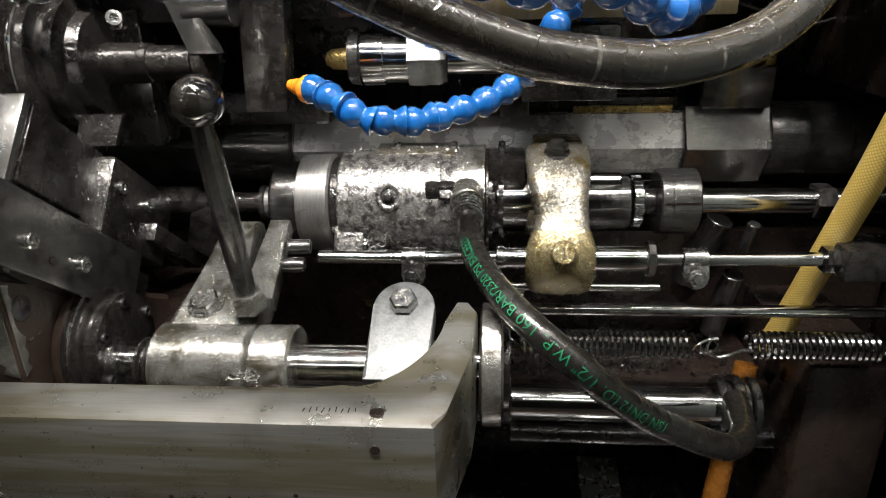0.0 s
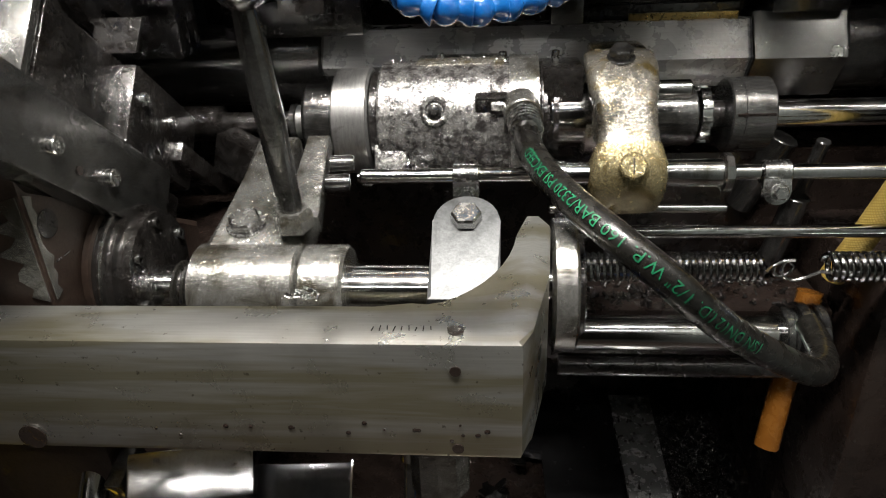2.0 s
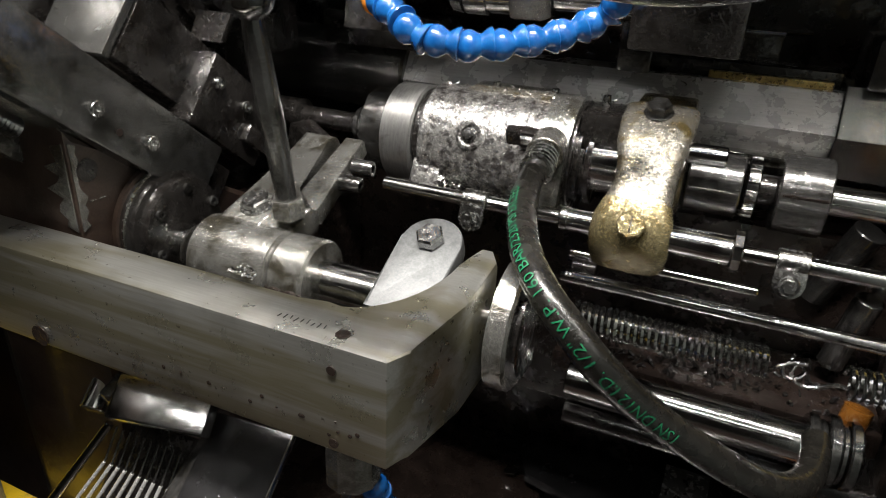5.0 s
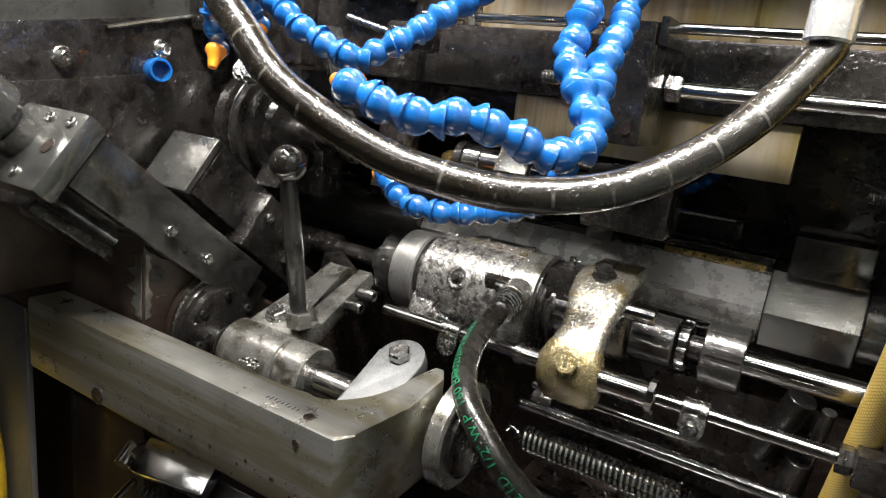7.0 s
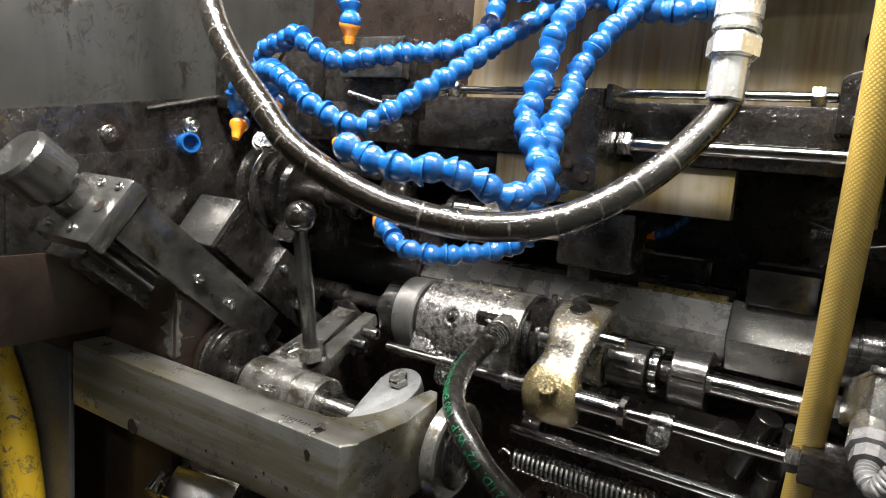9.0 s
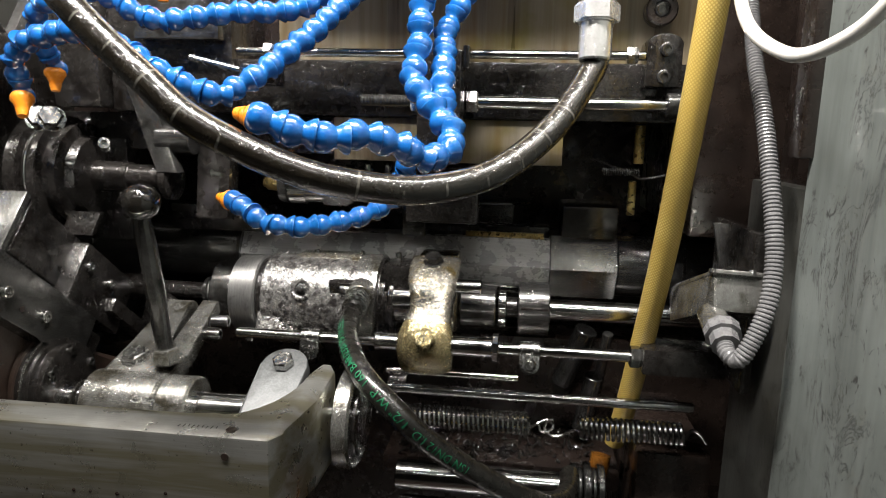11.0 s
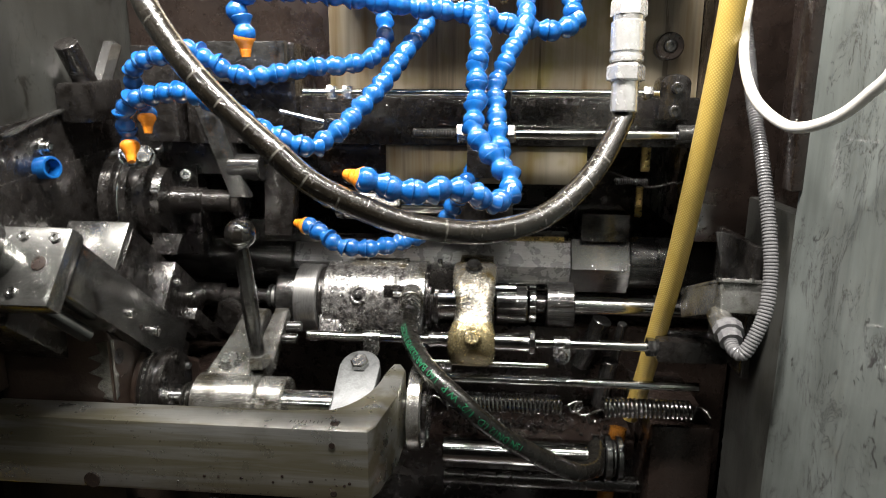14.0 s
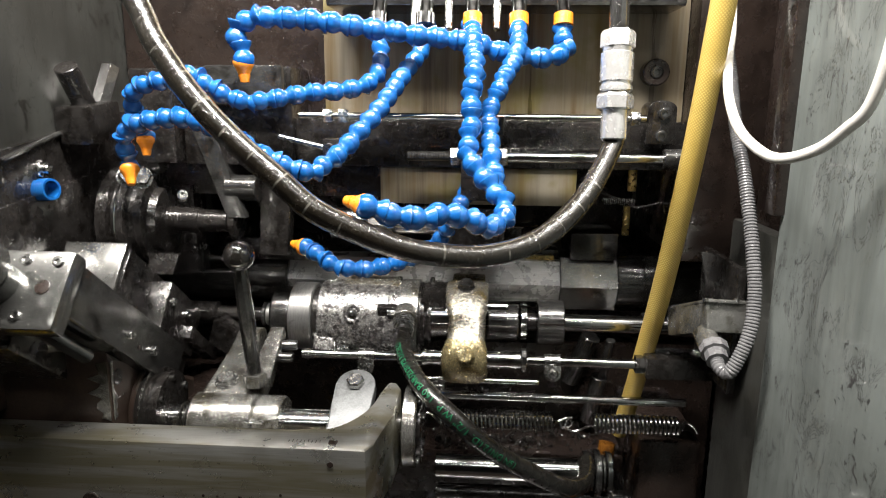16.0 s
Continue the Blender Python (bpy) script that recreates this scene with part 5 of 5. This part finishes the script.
def switch_box():
    s = thing("limit_switch", (0.27, 0.38, 1.26), "grey die-cast limit switch box on a bracket", "switch")
    part("body", box((0.268, 0.385, 1.281), (0.036, 0.072, 0.026), (-22, 4, 8), 0.003), M_CAST, s)
    part("cover", box((0.2675, 0.382, 1.295), (0.033, 0.066, 0.003), (-22, 4, 8), 0.001), M_CAST, s)
    for dx, dy in ((-0.012, -0.028), (0.012, -0.028), (-0.012, 0.026), (0.012, 0.026)):
        socket_screw(s, (0.268 + dx, 0.383 + dy, 1.2955 - 0.4 * dy), (0, 0.38, 0.92), 0.0025, 0.002)
    part("cable_entry", rod((0.257, 0.336, 1.274), (0.258, 0.356, 1.279), 0.009), M_CAST, s)
    part("bracket", span((0.285, 0.37, 1.22), (0.292, 0.46, 1.33), 0.002), M_DARK, s)
    part("lever_plate", prism([(-0.005, -0.03), (0.005, -0.03), (0.007, 0.028), (-0.003, 0.028)], (0.288, 0.44, 1.30), (1, 0, 0), (-0.2, 0.2, 0.95), (0, 0.004, 0), 0.001), M_GREY, s)


def below_bar():
    """What shows under the front bar: chute, finned guard, pipe, chip strip."""
    v = thing("finned_guard", (-0.17, 0.27, 1.0), "polished finned guard below the front bar", "guard")
    part("polished_block", box((-0.166, 0.279, 1.13), (0.060, 0.026, 0.012), (40, 0, 12), 0.002), M_CHROME, v, "mirror-bright block")
    part("block_end", box((-0.2025, 0.283, 1.128), (0.009, 0.024, 0.014), (20, 0, -3), 0.002), M_GREY, v)
    part("side_cylinder", rod((-0.224, 0.300, 1.133), (-0.219, 0.272, 1.112), 0.008), M_STEEL, v)
    part("backing", prism([(-0.205, 0.0), (-0.150, 0.0), (-0.150, -0.07), (-0.221, -0.07)], (0, 0.290, 1.100), (1, 0, 0), (0, 0.52, 0.85), (0, 0.003, -0.002), 0.0004), M_DARK, v)
    for k in range(10):
        f = k / 9
        p, q = Vector((-0.2085 + 0.050 * f, 0.2655, 1.082)), Vector((-0.231 + 0.066 * f, 0.238, 1.040))
        part("fin", rod(p, q, 0.0012, 10, 0.0002), M_ALU, v, "bright thin fin")
        part("fin_root", rod(p + Vector((0.002, 0.0112, 0.019)), p, 0.0007, 8, 0.0002), M_GREY, v)
    part("side_plate", box((-0.143, 0.263, 1.095), (0.011, 0.066, 0.006), (32, 0, -4), 0.001), M_GREY, v)
    part("outer_plate", rod((-0.214, 0.278, 1.10), (-0.246, 0.238, 1.04), 0.003, 12), M_STEEL, v)
    p = thing("dark_guide_plate", (-0.105, 0.27, 1.06), "dark polished guide plate below the front bar", "plate")
    part("plate", box((-0.107, 0.256, 1.0942), (0.050, 0.100, 0.004), (35, 0, 4), 0.001), M_SLICK, p)
    part("edge", box((-0.0818, 0.258, 1.0957), (0.0012, 0.100, 0.0046), (35, 0, 4), 0.0003), M_STEEL, p)
    q = thing("oil_pipe", (-0.06, 0.31, 0.95), "thin steel oil pipe with a joint", "pipe")
    part("tube", tube([(-0.058, 0.315, 1.16), (-0.059, 0.312, 1.11), (-0.063, 0.305, 1.04), (-0.07, 0.30, 0.95)], 0.0032, 30, 12), M_GREY, q)
    part("joint", rod((-0.0588, 0.313, 1.125), (-0.0592, 0.312, 1.113), 0.0048), M_STEEL, q)
    n = thing("bar_foot", (-0.035, 0.28, 1.1), "round bolted foot under the front bar", "foot")
    part("foot", turn([(0, 0.011), (0.012, 0.0115), (0.0125, 0.014), (0.05, 0.0142)], (-0.034, 0.283, 1.178), (0, 0, -1), 10), M_CAST, n)
    y = thing("yellow_guard", (-0.3, 0.25, 0.978), "yellow painted guard rail low in the bay", "guard")
    part("rail", span((-0.46, 0.251, 0.978), (-0.176, 0.276, 1.0), 0.003), M_YELLOW, y)
    part("rail_bracket", span((-0.42, 0.274, 0.98), (-0.39, 0.301, 0.996), 0.001), M_DARK, y)
    part("upright", tube([(-0.345, 0.236, 0.985), (-0.334, 0.2345, 1.06), (-0.338, 0.234, 1.10), (-0.352, 0.233, 1.15), (-0.385, 0.232, 1.205)], 0.016, 30, 16), M_YELLOW, y, "chipped yellow upright")
    part("grey_shield", span((-0.52, 0.2505, 0.985), (-0.2925, 0.2555, 1.218), 0.0015), M_SHEET, y, "scratched grey sheet shield")
    # chip chute
    c = thing("chip_chute", (0.13, 0.55, 0.82), "dark sheet-metal chip chute with a bare edge strip", "chute")
    part("slope", prism([(0.041, 0.40), (0.115, 0.38), (0.121, 0.694), (0.038, 0.61)], (0, 0, 0.835), (1, 0, 0), (0, 1, 0), (0, 0, 0.012), 0.0006), M_SLICK, c, "grey oily sheet")
    part("rear_slope", prism([(-0.06, 0.699), (0.121, 0.697), (0.038, 0.612), (-0.02, 0.625)], (0, 0, 0.826), (1, 0, 0), (0, 1, 0), (0, 0, 0.012), 0.0006), M_SLICK, c)
    strip = part("edge_strip", prism([(0.117, 0.36), (0.153, 0.36), (0.170, 0.694), (0.1225, 0.694)], (0, 0, 0.848), (1, 0, 0), (0, 1, 0), (0, 0, 0.006), 0.0006), M_ALU, c, "bare bright strip with chips on it")
    socket_screw(strip, (0.145, 0.49, 0.854), (0, 0, 1), 0.005, 0.003)
    rng = random.Random(11)
    bm = mk()
    for k in range(2300):
        f = rng.random()
        p = Vector((0.158 + 0.015 * f + 0.105 * rng.random() ** 1.1, 0.37 + 0.32 * f, 0.818 + 0.030 * rng.random()))
        q = p + Vector((rng.uniform(-0.008, 0.008), rng.uniform(-0.008, 0.008), rng.uniform(-0.003, 0.007)))
        m = (p + q) / 2 + Vector((rng.uniform(-0.003, 0.003), rng.uniform(-0.003, 0.003), 0.002))
        rod(p, m, rng.uniform(0.0004, 0.0012), 5, 0.0001, bm)
        rod(m, q, rng.uniform(0.0004, 0.0010), 5, 0.0001, bm)
    for k in range(70):
        p = Vector((rng.gauss(0.142, 0.012), rng.uniform(0.38, 0.68), 0.855))
        if 0.118 < p.x < 0.165:
            rod(p, p + Vector((rng.uniform(-0.006, 0.006), rng.uniform(-0.006, 0.006), 0.0015)), 0.0012, 5, 0.0001, bm)
    solid("chips", bm, M_SWARF, "heap of dark oily metal chips in the bay", "swarf", kind="stuff")
    bm = mk()
    for k in range(60):
        p = Vector((rng.gauss(0.0, 0.018), rng.gauss(0.50, 0.045), 0.82 + rng.uniform(0, 0.02)))
        n = rng.choice((7, 8, 9))
        out = [(rng.uniform(0.004, 0.013) * math.cos(2 * math.pi * i / n), rng.uniform(0.004, 0.013) * math.sin(2 * math.pi * i / n)) for i in range(n)]
        u = Vector((1, rng.uniform(-1, 1), rng.uniform(-0.5, 0.5))).normalized()
        w = u.cross(Vector((rng.uniform(-0.4, 0.4), rng.uniform(-0.4, 0.4), 1))).normalized()
        prism(out, p, u, w, u.cross(w) * 0.0012, 0, bm)
    solid("metal_scraps", bm, M_CHROME, "pile of torn sheet scraps under the bar", "scrap", kind="stuff")
    g = thing("guard_edge", (0.24, 0.5, 0.82), "dark pipe with ring joints along the chip bay", "pipe")
    part("pipe", tube([(0.225, 0.70, 0.86), (0.24, 0.60, 0.87), (0.25, 0.48, 0.875), (0.258, 0.36, 0.87)], 0.006, 30, 12), M_DARK, g)
    for k in range(5):
        part("joint", rod((0.249 + 0.0018 * k, 0.49 - 0.02 * k, 0.875), (0.25 + 0.0018 * k, 0.478 - 0.02 * k, 0.875), 0.0085), M_BOLT, g)
    d = thing("side_pillar", (0.27, 0.5, 0.82), "dark oily machine pillar beside the chip bay", "machine part")
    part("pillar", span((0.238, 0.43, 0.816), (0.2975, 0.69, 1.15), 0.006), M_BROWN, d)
    k = thing("pipe_stubs", (0.21, 0.49, 1.1), "oily steel pipe stubs behind the springs", "pipe")
    for p, q, r in (((0.205, 0.545, 1.215), (0.185, 0.56, 1.155), 0.011), ((0.212, 0.52, 1.178), (0.204, 0.53, 1.12), 0.009), ((0.222, 0.52, 1.22), (0.212, 0.55, 1.10), 0.005)):
        part("stub", rod(p, q, r), M_GREY, k)
    e = thing("bed_casting", (0.1, 0.6, 0.9), "dark oily bed casting under the spindle", "machine part")
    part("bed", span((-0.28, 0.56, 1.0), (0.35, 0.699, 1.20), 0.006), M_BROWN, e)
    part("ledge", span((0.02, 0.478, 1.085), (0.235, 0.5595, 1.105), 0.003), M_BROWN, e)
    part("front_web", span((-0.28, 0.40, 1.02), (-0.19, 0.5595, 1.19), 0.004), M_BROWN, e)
    bm = mk()
    for k in range(240):
        p = Vector((rng.uniform(0.03, 0.215), rng.uniform(0.48, 0.555), 1.106))
        rod(p, p + Vector((rng.uniform(-0.005, 0.005), rng.uniform(-0.005, 0.005), rng.uniform(0.001, 0.006))), rng.uniform(0.0006, 0.0015), 5, 0.0001, bm)
    solid("ledge_chips", bm, M_DARK, "wet chips lying on the bed ledge", "swarf", kind="stuff")


def chip_piles():
    """Loose bright curls lying where the tools throw them."""
    rng = random.Random(21)
    for c, spread, n in (((-0.066, 0.452, 1.226), (0.012, 0.006, 0.004), 40), ((-0.185, 0.312, 1.196), (0.010, 0.012, 0.008), 60), ((-0.09, 0.300, 1.186), (0.012, 0.005, 0.003), 30), ((0.06, 0.55, 1.298), (0.05, 0.01, 0.002), 60), ((-0.02, 0.487, 1.2875), (0.05, 0.008, 0.001), 24)):
        bm = mk()
        for k in range(n):
            p = Vector([c[i] + rng.gauss(0, spread[i] * 0.6) for i in range(3)])
            a, r = rng.uniform(0, 6.28), rng.uniform(0.0008, 0.0022)
            pts = [p + Vector((r * math.cos(a + 0.9 * i), r * math.sin(a + 0.9 * i), 0.0006 * i)) for i in range(5)]
            for u, v in zip(pts, pts[1:]):
                rod(u, v, 0.00035, 4, 0.00005, bm)
        solid("chip_curls", bm, M_BOLT, "small bright metal chip curls", "swarf", kind="stuff")


shop()
enclosure()
wall_pipes()
back_rail()
main_drum()
spindle_train()
oily_clamp()
slide_rod()
guide_bar()
front_bar()
cross_shaft()
fork_lever()
lower_shaft()
springs()
cross_slides()
spindle_nose()
collet()
BLACK_HOSE = [(-0.2391, 0.2701, 1.6559), (-0.2027, 0.2688, 1.5771), (-0.1455, 0.2582, 1.5349), (-0.1215, 0.2437, 1.5007), (-0.0956, 0.2322, 1.4695), (-0.0698, 0.2268, 1.4442), (-0.0432, 0.2235, 1.4219), (-0.0186, 0.2231, 1.4016), (0.023, 0.2308, 1.3817), (0.0543, 0.2397, 1.3735), (0.0883, 0.2537, 1.3712), (0.1221, 0.2729, 1.3799), (0.1524, 0.2993, 1.4043), (0.1739, 0.3273, 1.437), (0.1749, 0.3291, 1.445)]
GREEN_HOSE = [(0.0085, 0.424, 1.2610), (0.0105, 0.395, 1.2560), (0.0185, 0.362, 1.2520), (0.032, 0.329, 1.2480), (0.047, 0.310, 1.2410), (0.064, 0.302, 1.2290), (0.076, 0.301, 1.2180), (0.096, 0.308, 1.199), (0.122, 0.321, 1.177), (0.152, 0.339, 1.154), (0.168, 0.357, 1.143), (0.178, 0.377, 1.137), (0.183, 0.398, 1.135), (0.184, 0.412, 1.136)]
YELLOW_HOSE = [(0.2439, 0.2999, 1.6290), (0.2419, 0.3252, 1.5225), (0.2409, 0.3451, 1.4542), (0.2392, 0.3728, 1.3747), (0.2375, 0.4055, 1.2951), (0.2319, 0.4596, 1.1760), (0.2271, 0.4769, 1.1356)]
CONDUIT = [(0.2834, 0.4384, 1.5379), (0.2865, 0.4176, 1.4892), (0.2825, 0.3871, 1.4526), (0.2819, 0.3513, 1.4068), (0.2821, 0.3256, 1.3601), (0.2824, 0.3151, 1.3290), (0.2776, 0.3067, 1.3020), (0.2666, 0.3043, 1.2761), (0.2608, 0.3102, 1.2754), (0.2616, 0.3223, 1.2806)]
CABLE = [(0.2794, 0.4295, 1.6079), (0.2716, 0.3863, 1.5324), (0.2565, 0.3428, 1.5016), (0.2463, 0.3064, 1.4749), (0.2440, 0.2741, 1.4524), (0.2504, 0.2479, 1.4390), (0.2575, 0.2339, 1.4374), (0.2663, 0.2160, 1.4440), (0.2720, 0.2012, 1.4554), (0.2756, 0.1874, 1.4697), (0.2774, 0.1781, 1.5119), (0.2795, 0.1697, 1.6121)]
black_hose()
green_hose()
other_hoses()
coolant_hoses()
switch_box()
chip_piles()
below_bar()

# how far things stand off their drawn places, in the plan
SETTLED = {
    "tension_spring": (0.0065, 0, 0.002), "lower_shaft": (0.007, 0, 0.002), "tie_rods": (0.006, 0, 0.002), "front_bar": (0.0035, -0.002, -0.0035), "end_flange": (0.004, 0, -0.002),
    "cross_shaft": (0.004, 0, -0.001), "collet_holder": (0.012, -0.004, 0), "spindle_nose": (0.003, -0.003, -0.003), "swing_arms": (0.003, -0.003, -0.003),
    "slide_rail": (-0.001, -0.004, 0.003), "stop_rod": (-0.001, -0.004, 0.003), "adjusting_rod": (-0.001, -0.004, 0.003), "rod_hanger": (-0.001, -0.004, 0.003),
    "finned_guard": (0.011, 0, 0.001), "dark_guide_plate": (0.004, 0, 0), "oil_pipe": (0.005, 0, 0),
    "coolant_manifold": (-0.003, -0.003, 0.003), "limit_switch": (0.003, -0.006, 0.010), "pipe_junction": (0, -0.003, -0.007), "cross_slide": (0, -0.002, -0.008), "rear_cross_slide": (0, 0.003, -0.006),
}
for ob in list(scene.objects):
    if ob.parent is None and ob.name.split(".")[0] in SETTLED:
        ob.location += PLAN * Vector(SETTLED[ob.name.split(".")[0]])
